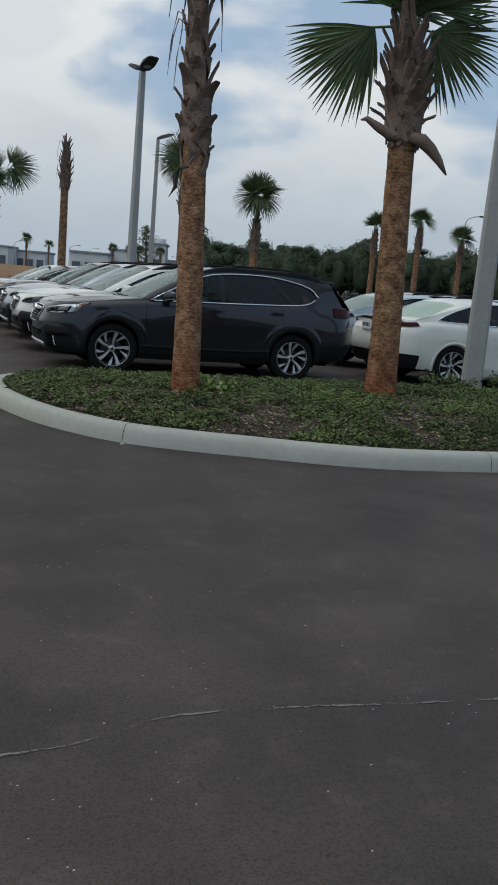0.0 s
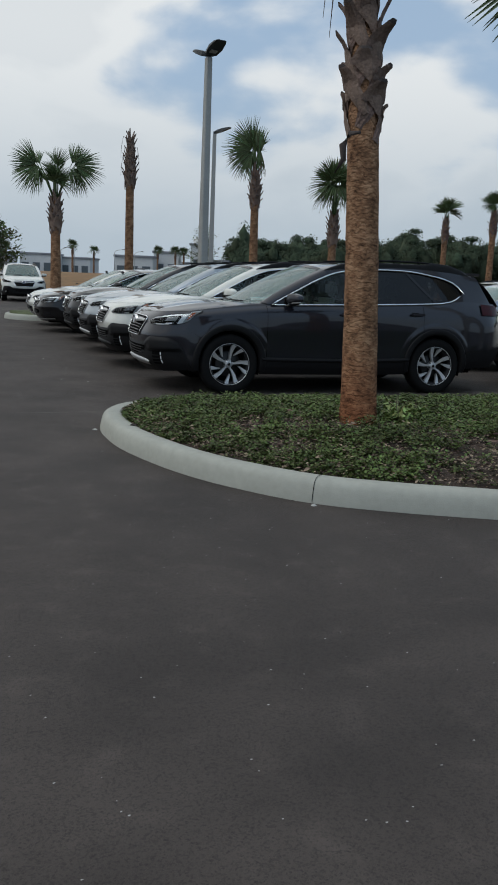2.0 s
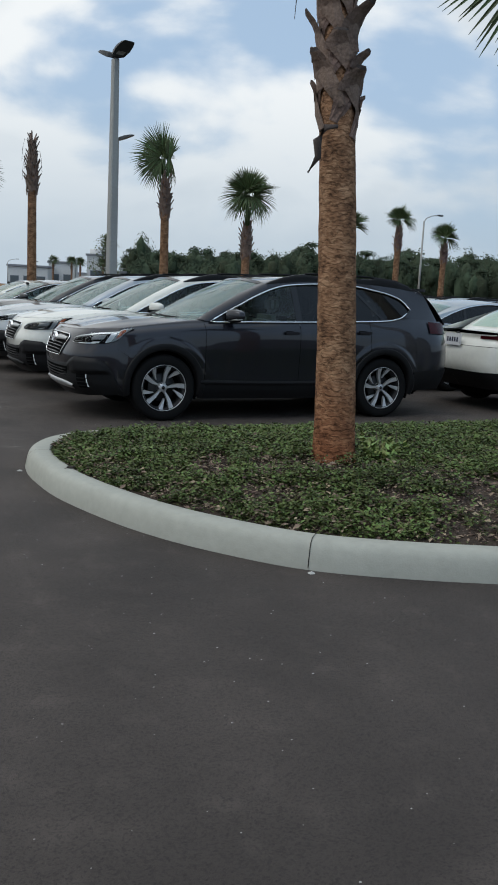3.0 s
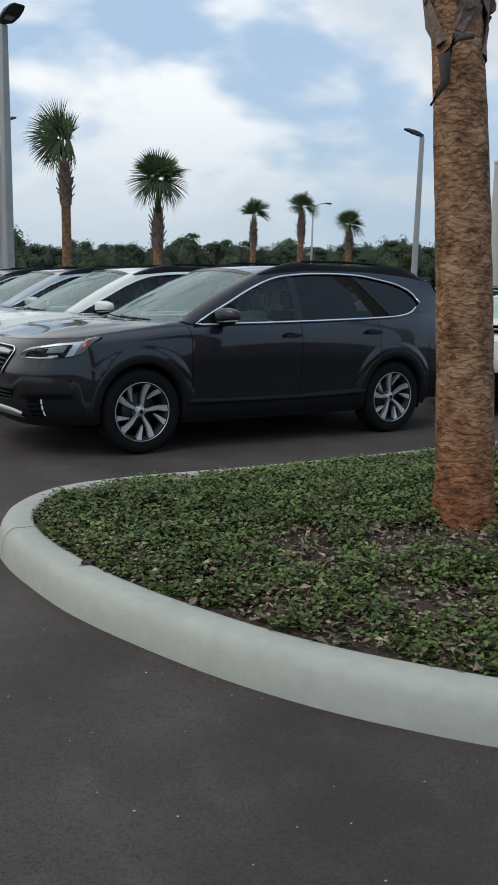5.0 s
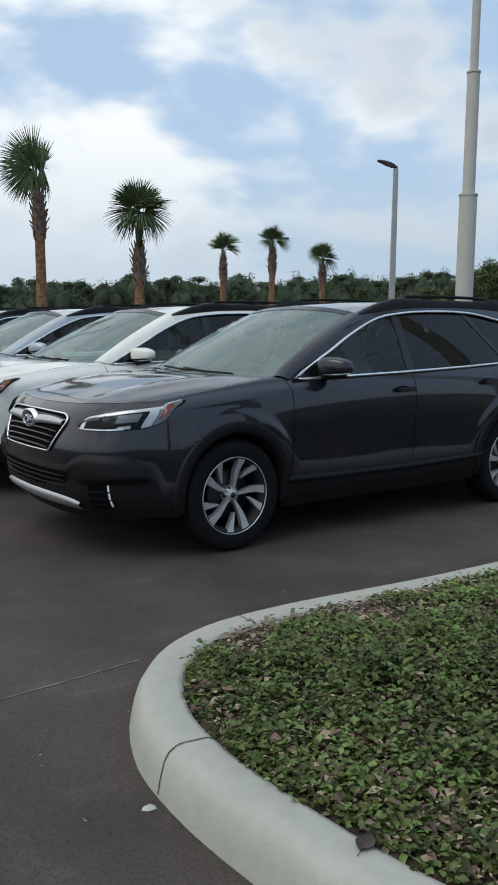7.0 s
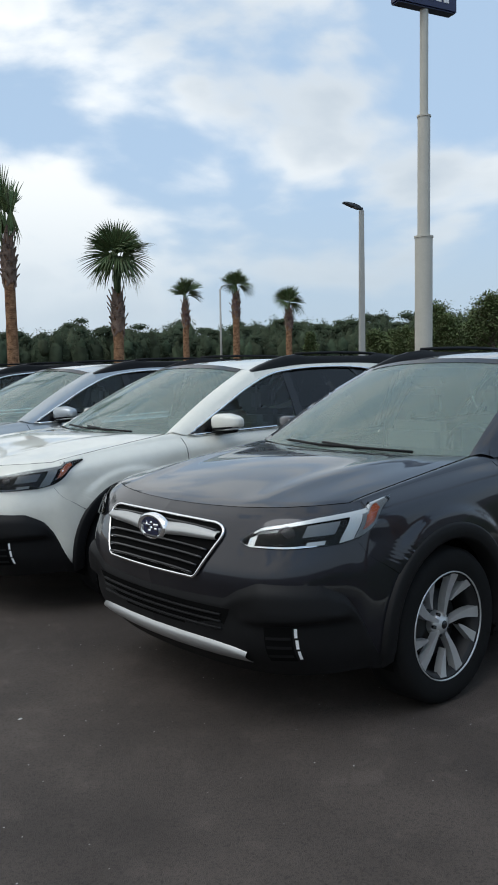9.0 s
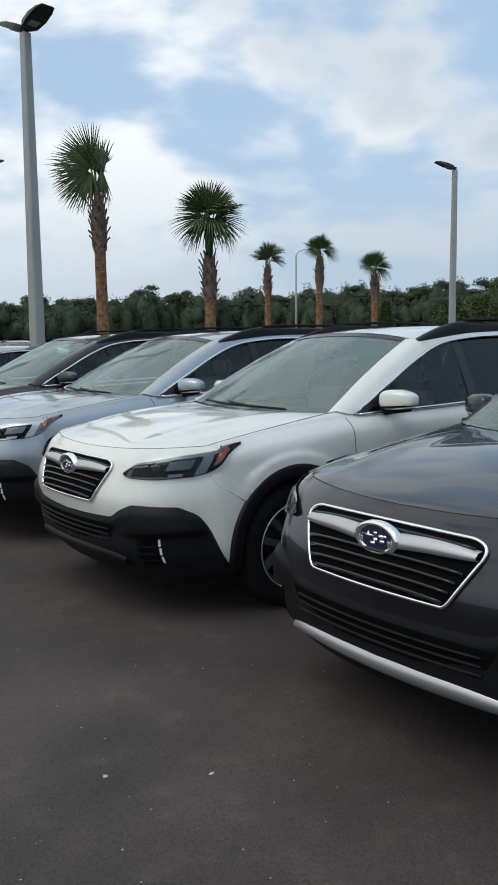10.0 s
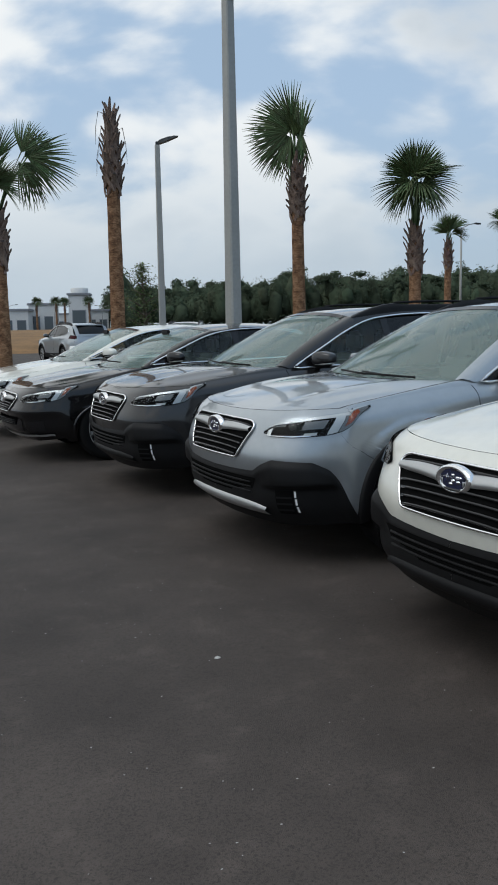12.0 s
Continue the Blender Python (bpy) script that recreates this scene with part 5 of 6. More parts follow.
    for i in range(strips):
        a = rng.uniform(0, 6.28)
        h = H + (T - H) * rng.uniform(0.55, 1)
        c = axis(h) + Vector((math.cos(a), math.sin(a), 0)) * r1 * 1.1
        o = Vector((math.cos(a), math.sin(a), 0))
        L = rng.uniform(0.25, 0.6)
        pts = [c, c + o * 0.08 + Vector((0, 0, 0.04)), c + o * 0.13 - Vector((0, 0, L * 0.4)), c + o * 0.15 - Vector((0, 0, L))]
        part("dead_strip", tube("dead_strip", pts, 0.006, M_BOOT, 4, radii=[0.008, 0.007, 0.006, 0.002]), p, "hanging dead leaf strip")
    return p


palm_a = build_palm("palm", "trimmed sabal palm in the planted island without green fronds", 0.04, -4.37, 0.2, 2.53, 4.5, 0.143, 0.118, 0, 3, near=True, close_up=True, boots=36, strips=16, lean=(0.0, 0.55), leg=1.5, stub=(0.11, 40, 2.2), bulge=0.15, taper=0.5)
CAM_R = Vector((0.93, -0.37, 0.0))
TOWARDS = Vector((-0.37, -0.93, 0.0))
UPZ = Vector((0, 0, 1))
palm_b = build_palm("palm", "sabal palm in the planted island with a few green fans", 2.435, -4.17, 0.2, 3.08, 4.27, 0.178, 0.144, 5, 5, near=True, close_up=True, boots=50, R=0.8, tilt=(30, 80), lean=(-0.12, 0.03), away=(40, 100, 75, 10, 130), stub=(0.26, 46, 0.0), bulge=0.42,
                    fans=((CAM_R * -0.52 + UPZ * 4.0, CAM_R * -0.68 - UPZ * 0.74 + TOWARDS * 0.1, TOWARDS, 1.0, 92), (CAM_R * -0.5 + UPZ * 4.0, CAM_R * -0.08 - UPZ * 0.95 + TOWARDS * 0.2, TOWARDS + CAM_R * 0.8, 0.55, 50),
                          (CAM_R * 0.12 + UPZ * 4.0, CAM_R * 0.8 - UPZ * 0.5, TOWARDS, 0.85, 130), (CAM_R * 0.06 + UPZ * 4.25, CAM_R * 0.5 + UPZ * 0.6 + TOWARDS * 0.3, TOWARDS, 0.8, 140), (CAM_R * -0.2 + UPZ * 4.25, CAM_R * -0.3 + UPZ * 0.8, TOWARDS, 0.8, 140), (CAM_R * -0.15 + UPZ * 4.2, CAM_R * 0.1 + UPZ * 0.6 + TOWARDS * 0.6, TOWARDS, 0.8, 160)))
part("dead_leaf_curl", tube("dead_leaf_curl", [CAM_R * -0.12 + UPZ * 2.28, CAM_R * -0.2 + UPZ * 2.27, CAM_R * -0.25 + UPZ * 2.18, CAM_R * -0.24 + UPZ * 2.08, CAM_R * -0.3 + UPZ * 1.98], 0.02, M_BOOTTIP, 7, radii=(0.012, 0.022, 0.03, 0.022, 0.006)), palm_a, "dark curled dead leaf")
for pts, rad in ((((-0.08, 2.88), (-0.22, 2.9), (-0.38, 2.98), (-0.5, 3.05), (-0.56, 3.03)), (0.06, 0.06, 0.048, 0.03, 0.008)),
                 (((-0.02, 2.9), (0.12, 2.87), (0.22, 2.79), (0.32, 2.68), (0.42, 2.54)), (0.06, 0.075, 0.066, 0.045, 0.01))):
    path = [CAM_R * x + UPZ * z + TOWARDS * 0.14 for x, z in pts]
    part("broken_leaf_base", tube("broken_leaf_base", path, 0.05, M_BOOT, 9, radii=rad), palm_b, "broken hanging leaf base")
build_palm("palm", "bare topped sabal palm with no fronds", 1.53, 14.6, 0, 3.78, 5.22, 0.14, 0.117, 0, 7, near=True, boots=44, strips=10, stub=(0.17, 34, 0.4), bulge=0.45, taper=0.55)
# the tall palm's fans are combed to one side, with a folded tuft on the other
def spray(right, deep_dir, items):
    """Fans of one crown: side offset, height, angle in the crown's plane, depth, radius, spread."""
    out = []
    for hx, hz, ang, deep, r, spread in items:
        c, s = math.cos(radians(ang)), math.sin(radians(ang))
        out.append((right * hx + deep_dir * deep * 0.25 + UPZ * hz, right * c + UPZ * s + deep_dir * deep, deep_dir * -1 + right * (0.5 if deep > 0 else -0.4), r, spread))
    return out


combed = spray(Vector((0.91, -0.415, 0)), Vector((0.415, 0.91, 0)), (
    (-0.1, 5.2, 98, 0.3, 0.66, 90), (-0.13, 5.2, 128, -0.3, 0.74, 100), (-0.17, 5.12, 155, 0.35, 0.8, 100), (-0.18, 5.05, 180, -0.35, 0.8, 105), (-0.18, 4.97, 205, 0.2, 0.8, 95), (-0.16, 4.93, 228, -0.2, 0.76, 85),
    (-0.12, 4.9, 250, 0.3, 0.7, 65), (0.05, 4.9, 86, 0.1, 0.8, 36), (0.06, 4.85, 92, -0.15, 0.82, 32), (0.01, 4.87, 100, 0.0, 0.84, 36), (0.08, 5.0, 275, 0.1, 0.68, 34), (0.05, 5.05, 268, -0.2, 0.62, 44), (0.06, 5.1, 66, 0.25, 0.46, 52)))
combed = [(hub + UPZ * 0.13, d, up, r * 1.12, spread) for hub, d, up, r, spread in combed]
arched = spray(Vector((1, -0.09, 0)), Vector((0.09, 1, 0)), (
    (-0.42, 4.0, 118, 0.3, 0.6, 95), (-0.5, 4.0, 155, -0.3, 0.75, 100), (-0.5, 3.95, 190, 0.35, 0.8, 100), (-0.46, 3.9, 225, -0.3, 0.8, 90), (-0.38, 3.88, 255, 0.1, 0.68, 60),
    (0.45, 4.05, 66, -0.3, 0.6, 95), (0.52, 4.02, 28, 0.3, 0.75, 100), (0.54, 3.98, -8, -0.35, 0.8, 100), (0.5, 3.92, -42, 0.3, 0.8, 90), (0.42, 3.9, -70, -0.1, 0.7, 60),
    (0.0, 4.0, 92, 0.6, 0.6, 70), (0.05, 3.9, 80, -0.7, 0.6, 70), (-0.1, 3.85, 110, 0.8, 0.6, 70)))
arched = [(hub + UPZ * 0.22, *rest) for hub, *rest in arched]
build_palm("palm", "tall sabal palm with drooping fans", 5.4, 14.75, 0, 3.51, 5.02, 0.15, 0.12, 3, 8, near=True, boots=34, R=0.55, neck=0.4, tilt=(55, 88), lean=(-0.05, 0), away=(160, 190, 90), stub=(0.2, 36, 0.2), fans=combed)
build_palm("palm", "sabal palm with a round crown of fans", 7.62, 13.9, 0, 2.44, 4.2, 0.16, 0.12, 19, 9, near=True, boots=28, R=0.78, neck=0.78, tilt=(-30, 88), stub=(0.18, 36, 0.2))
build_palm("palm", "sabal palm with wide fans", -0.6, 14.2, 0, 2.44, 3.7, 0.16, 0.13, 9, 10, near=True, boots=30, R=0.62, neck=0.3, tilt=(15, 85), fans=arched, stub=(0.18, 36, 0.2))
build_palm("palm", "small sabal palm across the car park", 18.8, 26.3, 0, 3.45, 4.75, 0.17, 0.13, 14, 11, boots=26, R=0.72, neck=0.12, tilt=(15, 90), open_to=(60, 95))
build_palm("palm", "sabal palm across the car park", 20.7, 25.2, 0, 3.8, 5.2, 0.18, 0.14, 14, 12, boots=26, R=0.72, neck=0.15, tilt=(-5, 85), open_to=(80, 120))
build_palm("palm", "short sabal palm across the car park", 21.75, 23.0, 0, 3.26, 4.36, 0.17, 0.13, 14, 13, boots=26, R=0.68, neck=0.15, tilt=(0, 88), open_to=(80, 120))


# ---- lamp posts and pole sign ----
def lamp_head(parent, x, z, side):
    V, F = [], []
    for q, w, up, dn in ((0.0, 0.08, 0.04, -0.06), (0.1, 0.18, 0.065, -0.065), (0.36, 0.22, 0.078, -0.04), (0.6, 0.2, 0.062, -0.01), (0.76, 0.15, 0.024, 0.004)):
        V += [(q, -w, dn), (q, -w * 0.8, up), (q, w * 0.8, up), (q, w, dn)]
    for j in range(4):
        F += [(4 * j + u, 4 * j + (u + 1) % 4, 4 * j + 4 + (u + 1) % 4, 4 * j + 4 + u) for u in range(4)]
    F += [(0, 1, 2, 3), (19, 18, 17, 16)]
    me = raw_mesh("lamp_head", V, F, M_LAMP)
    h = part("lamp_head", me, parent, "dark flat lamp head")
    h.location = (x, 0, z)
    h.rotation_euler = (0, radians(-16), 0 if side > 0 else math.pi)
    part("lamp_diffuser", box_mesh("lamp_diffuser", (0.16, -0.11, -0.058), (0.34, 0.11, -0.05), M_POLE, 0.003), h)


def build_lamp_post(x, y, h, w0, w1, heads, turn, label="grey square steel lamp post"):
    p = thing("lamp_post", label, "lamp post", "lamp posts", at=(x, y, 0), turn=turn)
    V, F = [], []
    for z, w in ((0, w0), (h, w1)):
        c = w * 0.12
        V += [(sx * (w / 2 - (c if k else 0)), sy * (w / 2 - (0 if k else c)), z) for sx, sy, k in ((1, 1, 0), (1, 1, 1), (-1, 1, 1), (-1, 1, 0), (-1, -1, 0), (-1, -1, 1), (1, -1, 1), (1, -1, 0))]
    F = [(i, (i + 1) % 8, 8 + (i + 1) % 8, 8 + i) for i in range(8)] + [tuple(range(8, 16))]
    part("pole", raw_mesh("pole", V, F, M_POLE), p)
    part("base_plate", box_mesh("base_plate", (-w0 * 0.85, -w0 * 0.85, 0), (w0 * 0.85, w0 * 0.85, 0.03), M_POLE, 0.005), p)
    part("arm_bracket", box_mesh("arm_bracket", (-0.06, -0.05, h), (0.06, 0.05, h + 0.12), M_LAMP, 0.01), p)
    for s in heads:
        lamp_head(p, 0.03 * s, h + 0.09, s)
    return p


build_lamp_post(3.63, 14.16, 7.41, 0.26, 0.17, (1, -1), -78)
build_lamp_post(8.1, 29.5, 7.9, 0.26, 0.17, (1,), -15)
build_lamp_post(22.75, 19.8, 7.8, 0.26, 0.18, (-1,), -35)
near_post = build_lamp_post(4.8, -2.6, 7.6, 0.28, 0.18, (1, -1), -30)


def build_pole_sign(x, y):
    p = thing("pole_sign", "tall grey stepped pole with a dark blue sign box", "pole sign", at=(x, y, 0), turn=-14)
    for z0, z1, r in ((0, 8.87, 0.49), (8.87, 15.4, 0.345), (15.4, 21.1, 0.23)):
        part("pole_section", lathe("pole_section", [(r, z0), (r, z1 - 0.1), (r + 0.04, z1 - 0.1), (r + 0.04, z1), (r * 0.7, z1)], M_SIGNPOLE, 28, "z", smooth=False, flip=True), p)
    s = part("sign_box", box_mesh("sign_box", (-2.0, -0.37, 21.0), (2.0, 0.37, 23.9), M_SIGN, 0.08), p, "dark blue sign box")
    for i in range(6):
        part("sign_bar", box_mesh("sign_bar", (-1.56 + i * 0.52, -0.39, 21.42), (-1.2 + i * 0.52, -0.365, 22.05), M_WHITEP, 0.0), s)
    return p


M_SIGN = mat("sign_blue", (0.012, 0.016, 0.06), 0.35)
build_pole_sign(35.7, 26.7)


# ---- groundcover ----
def groundcover(litter):
    """Leafy sprigs in clumps with mulch showing between them, or the dry litter on that mulch."""
    rng = random.Random(21 + litter)
    V, F = [], []
    n = 64000 if litter else 56000
    X = -1.7 + 9.2 * np.array([rng.random() for _ in range(n)]) ** 1.4
    Y = np.array([rng.uniform(-6.75, -2.35) for _ in range(n)])
    D = np.hypot(X[:, None] - OUT[None, ::2, 0], Y[:, None] - OUT[None, ::2, 1])
    near = np.argmin(D, 1) * 2
    deep = np.einsum("ij,ij->i", np.column_stack([X, Y]) - OUT[near], INW[near])
    Z = 0.118 + 0.15 * (1 - (1 - np.clip((np.min(D, 1) - 0.14) / 1.5, 0, 1)) ** 2)
    for x, y, z, d in zip(X, Y, Z, deep):
        if d < 0.21:
            continue
        clump = noise.noise(Vector((x * 5.5, y * 5.5, 11.0))) + 0.6 * noise.noise(Vector((x * 13.0, y * 13.0, 2.0)))
        bare = noise.noise(Vector((x * 1.1, y * 1.1, 9.4))) + 0.7 * noise.noise(Vector((x * 3.1, y * 3.1, 7.0))) + 0.35 * clump
        bare -= sum(0.75 * math.exp(-((x - px) ** 2 + (y - py) ** 2) / pr ** 2) for px, py, pr in ((-1.2, -3.1, 0.22), (-1.42, -3.55, 0.16), (-1.15, -3.95, 0.12), (-0.3, -4.6, 0.14)))
        if not litter and rng.random() < 0.92 * min(1.0, max(0.0, (-0.04 - 0.26 * min(1.0, max(0.0, (x + 0.6) / 1.4)) - bare) / 0.3 + (0.35 if d < 0.28 else 0.0))):
            continue
        tall = 0.35 + 0.65 * min(1.0, max(0.0, 0.5 + 0.9 * clump))
        tip = Vector((x, y, z + (rng.uniform(0.03, 0.115) * tall * (0.5 + 0.5 * min(1, d)))))
        for q in range(1 if litter else rng.randint(6, 9)):
            a = rng.uniform(0, 6.28)
            if litter:
                e, L = rng.uniform(-0.25, 0.45), rng.uniform(0.01, 0.032) * rng.choice((0.8, 1, 1, 1.9))
                w, o = L * rng.uniform(0.16, 0.34), Vector((x, y, z + rng.uniform(0.004, 0.045)))
            else:
                e, L = rng.uniform(-0.15, 0.9), rng.uniform(0.014, 0.037)
                w, o = L * 0.34, tip + Vector((rng.gauss(0, 0.02), rng.gauss(0, 0.02), -rng.random() ** 1.5 * 0.05))
            dr = Vector((math.cos(a) * math.cos(e), math.sin(a) * math.cos(e), math.sin(e)))
            sd = Vector((-math.sin(a), math.cos(a), rng.uniform(-0.5, 0.5)))
            b = len(V)
            V += [o, o + dr * L * 0.5 + sd * w, o + dr * L - Vector((0, 0, L * 0.2)), o + dr * L * 0.5 - sd * w]
            F.append((b, b + 1, b + 2, b + 3))
    return raw_mesh("groundcover", V, F, M_LITTER if litter else M_LEAF)


tagged(part("leaf_litter", groundcover(1)), "dry brown leaf litter on the mulch", "leaf litter", kind="stuff")
tagged(part("groundcover", groundcover(0)), "low green leafy groundcover in the island", "groundcover", kind="stuff")


# ---- far woods and field ----
def woods():
    rng = random.Random(5)
    V, F = [], []
    unit = bmesh.new()
    bmesh.ops.create_icosphere(unit, subdivisions=1, radius=1)
    uv0 = [v.co.copy() for v in unit.verts]
    uf = [tuple(v.index for v in f.verts) for f in unit.faces]
    unit.free()
    for i in range(620):
        a = radians(rng.uniform(17, 84))
        dist = rng.uniform(125, 190) + 70 * math.cos(a * 1.1) ** 2
        k = dist / 160
        x, y = math.sin(a) * dist, math.cos(a) * dist
        H = (1.22 if rng.random() < 0.05 else 1.0) * (5.5 + 2.8 * rng.random() ** 2 + 6.5 * math.sin(a) ** 1.2) * k
        lumps = [(0, 0, 0.45 * H, 2.4 * k, 0.47 * H)]
        for _ in range(2):
            lumps.append((rng.gauss(0, 1.5) * k, rng.gauss(0, 1.2) * k, H * rng.uniform(0.5, 0.72), 1.5 * k, H * rng.uniform(0.22, 0.3)))
        if rng.random() < 0.4:
            for _ in range(rng.randint(1, 2)):
                lumps.append((rng.gauss(0, 1.2) * k, rng.gauss(0, 1.2) * k, H * rng.uniform(0.78, 0.93), rng.uniform(0.9, 2.0) * k, rng.uniform(0.5, 0.95) * k))
        for cx, cy, cz, rr, rz in lumps:
            o = len(V)
            sd = rng.uniform(0, 99)
            for u in uv0:
                g = 0.7 + 0.35 * noise.noise(u * 2.3 + Vector((sd, 0, 0)))
                V.append((x + cx + u.x * rr * g, y + cy + u.y * rr * g, max(0.05, cz + u.z * rz * g)))
            F.extend(tuple(q + o for q in f) for f in uf)
            for q in range(230):
                u = Vector((rng.gauss(0, 1), rng.gauss(0, 1), rng.gauss(0.2, 1))).normalized()
                g = rng.uniform(0.74, 1.06)
                c = Vector((x + cx + u.x * rr * g, y + cy + u.y * rr * g, max(0.2, cz + u.z * rz * g)))
                s = rng.uniform(0.09, 0.21) * k
                w = Vector((rng.gauss(0, 1), rng.gauss(0, 1), rng.gauss(0, 1))).normalized()
                v2 = w.orthogonal().normalized()
                b = len(V)
                V += [c + w * s, c + v2 * s * 0.95, c - w * s * 0.9, c - v2 * s]
                F.append((b, b + 1, b + 2, b + 3))
    return raw_mesh("far_woods", V, F, M_WOODS, True)


M_WOODS = mat("woodland_leaf", (0.06, 0.08, 0.05), 1.0, var=0.3, scale=0.06, isl=0.12, spec=0.05)
tagged(part("far_woods", woods()), "dark green distant woodland edge", "woodland", kind="stuff")
M_DRY = mat("dry_grass", (0.22, 0.12, 0.045), 0.95, var=0.3, scale=0.5)
X, Y = np.meshgrid(np.linspace(-70, 45, 40), np.linspace(49, 120, 40), indexing="ij")
Z = 0.01 + 1.25 * np.sin(np.pi * np.clip((Y - 49) / 71, 0, 1)) ** 0.6 * np.clip((45 - X) / 20, 0, 1) * np.clip((X + 70) / 20, 0, 1)
tagged(part("dry_field", grid_mesh("dry_field", np.stack([X, Y, Z], -1), M_DRY)), "orange brown dry grass bank", "dry grass", kind="structure")


# ---- far side of the car park ----
M_WALL = mat("pale_render", (0.62, 0.62, 0.6), 0.85, var=0.06, scale=0.3)
M_ROOFING = mat("grey_roofing", (0.25, 0.26, 0.28), 0.8, var=0.08, scale=0.3)
M_PANE = mat("dark_pane", (0.1, 0.12, 0.13), 0.2)


def build_block(x, y, w, d, h, label, bays):
    b = thing("commercial_building", label, "building", "far buildings", at=(x, y, 0), turn=-20)
    part("wall", box_mesh("wall", (-w / 2, -d / 2, 0), (w / 2, d / 2, h), M_WALL, 0.0), b)
    part("roof", box_mesh("roof", (-w / 2 - 0.3, -d / 2 - 0.3, h), (w / 2 + 0.3, d / 2 + 0.3, h + 0.5), M_ROOFING, 0.05), b)
    for i in range(bays):
        cx = -w / 2 + w * (i + 0.5) / bays
        fr = part("window", box_mesh("window", (cx - w / bays * 0.34, -d / 2 - 0.08, 0.9), (cx + w / bays * 0.34, -d / 2 + 0.02, h * 0.62), M_ROOFING, 0.0), b)
        part("pane", box_mesh("pane", (cx - w / bays * 0.3, -d / 2 - 0.1, 1.05), (cx + w / bays * 0.3, -d / 2 - 0.085, h * 0.6), M_PANE, 0.0), fr)
    return b


build_block(36, 198, 9, 10, 5.2, "low white commercial building far off", 3)
build_block(44.5, 202, 6, 8, 6.6, "pale two level building far off", 2)
tank_block = build_block(51, 194, 4.6, 7, 8.6, "tall white block with a round roof tank far off", 1)
part("roof_tank", lathe("roof_tank", [(2.0, 0.0), (2.0, -1.1), (1.6, -1.3), (0.0, -1.35)], M_WALL, 24), tank_block).matrix_local = Matrix.Translation((0, 0, 9.1)) @ pose(0, 0, 0, -90, 0, 0)
build_block(57.5, 206, 8, 8, 5.2, "pale grey single storey building far off", 3)
build_block(2, 226, 12, 10, 4.4, "low pale commercial building far off", 4)
build_block(16, 232, 9, 10, 5.4, "pale two level building far off", 3)
build_block(26, 240, 11, 12, 4.8, "low white commercial building far off", 4)
build_block(62, 285, 30, 18, 5.5, "pale two level commercial building far off", 6)
build_block(-16, 240, 22, 16, 4.0, "white commercial building far off", 5)


def build_street_light(x, y, h, turn):
    p = thing("street_light", "slim grey street light with a curved arm", "street light", "street lights", at=(x, y, 0), turn=turn)
    part("pole", tube("pole", [(0, 0, 0), (0, 0, h)], 0.09, M_POLE, 10, radii=[0.11, 0.07]), p)
    part("arm", tube("arm", [(0, 0, h - 0.1), (0.25, 0, h + 0.25), (0.9, 0, h + 0.5), (1.7, 0, h + 0.62)], 0.04, M_POLE, 8), p)
    part("lamp_head", box_mesh("lamp_head", (1.6, -0.14, h + 0.56), (2.25, 0.14, h + 0.68), M_LAMP, 0.04), p)
    return p


for x, y, h, turn in ((42.0, 52.6, 8.4, 10), (26, 170, 5.6, 0), (33, 185, 5.8, 20), (41, 178, 5.5, 0), (20, 190, 6, 180), (47, 200, 5.8, 0), (55, 190, 5.6, 0), (13, 150, 5, 0), (60, 205, 6, 180)):
    build_street_light(x, y, h, turn)


def leafy(name, label, x, y, h, r, seed, n=2600, conifer=False, low=0.12, size=0.09, m=None, z0=0.0):
    """A tree or shrub: tapered trunk, limbs, and a crown of small leaves."""
    rng = random.Random(seed)
    t = thing(name, label, "shrub" if h < 1.2 else "tree", "trees and shrubs", at=(x, y, z0))
    part("trunk", tube("trunk", [(0, 0, -0.05), (0.03 * h, 0, h * 0.4), (-0.01 * h, 0.01 * h, h * 0.95)], 0.02 * h, M_TWIG, 8, radii=[0.022 * h, 0.016 * h, 0.003 * h]), t)
    tips = []
    for i in range(34 if h > 1.2 else 7):
        f = low + (1 - low) * (i + 0.5) / (34 if h > 1.2 else 16)
        a = i * 2.4 + rng.uniform(-0.3, 0.3)
        L = r * ((1.05 - f) if conifer else math.sin(math.pi * (0.15 + 0.8 * f)) * rng.uniform(0.6, 1.1))
        s = Vector((0, 0, h * f * 0.9))
        e = s + Vector((math.cos(a) * L, math.sin(a) * L, L * (0.1 if conifer else 0.55)))
        part("limb", tube("limb", [s, (s + e) / 2 + Vector((0, 0, 0.05 * L)), e], 0.006 * h, M_TWIG, 5, radii=[0.008 * h, 0.005 * h, 0.002 * h]), t)
        tips.append((s, e))
    V, F = [], []
    for i in range(n):
        s, e = rng.choice(tips)
        g = rng.uniform(0.25, 1.1)
        k = r * 0.14
        c = s + (e - s) * g + Vector((rng.gauss(0, k), rng.gauss(0, k), rng.gauss(0, k * 0.8)))
        c.z = max(c.z, 0.02)
        a, el, L = rng.uniform(0, 6.28), rng.uniform(-0.6, 1.0), size * rng.uniform(0.6, 1.4)
        dr = Vector((math.cos(a) * math.cos(el), math.sin(a) * math.cos(el), math.sin(el)))
        sd = Vector((-math.sin(a), math.cos(a), rng.uniform(-0.5, 0.5))) * L * 0.3
        b = len(V)
        V += [c, c + dr * L * 0.5 + sd, c + dr * L, c + dr * L * 0.5 - sd]
        F.append((b, b + 1, b + 2, b + 3))
    part("crown", raw_mesh("crown", V, F, m or M_TREE), t)
    return t


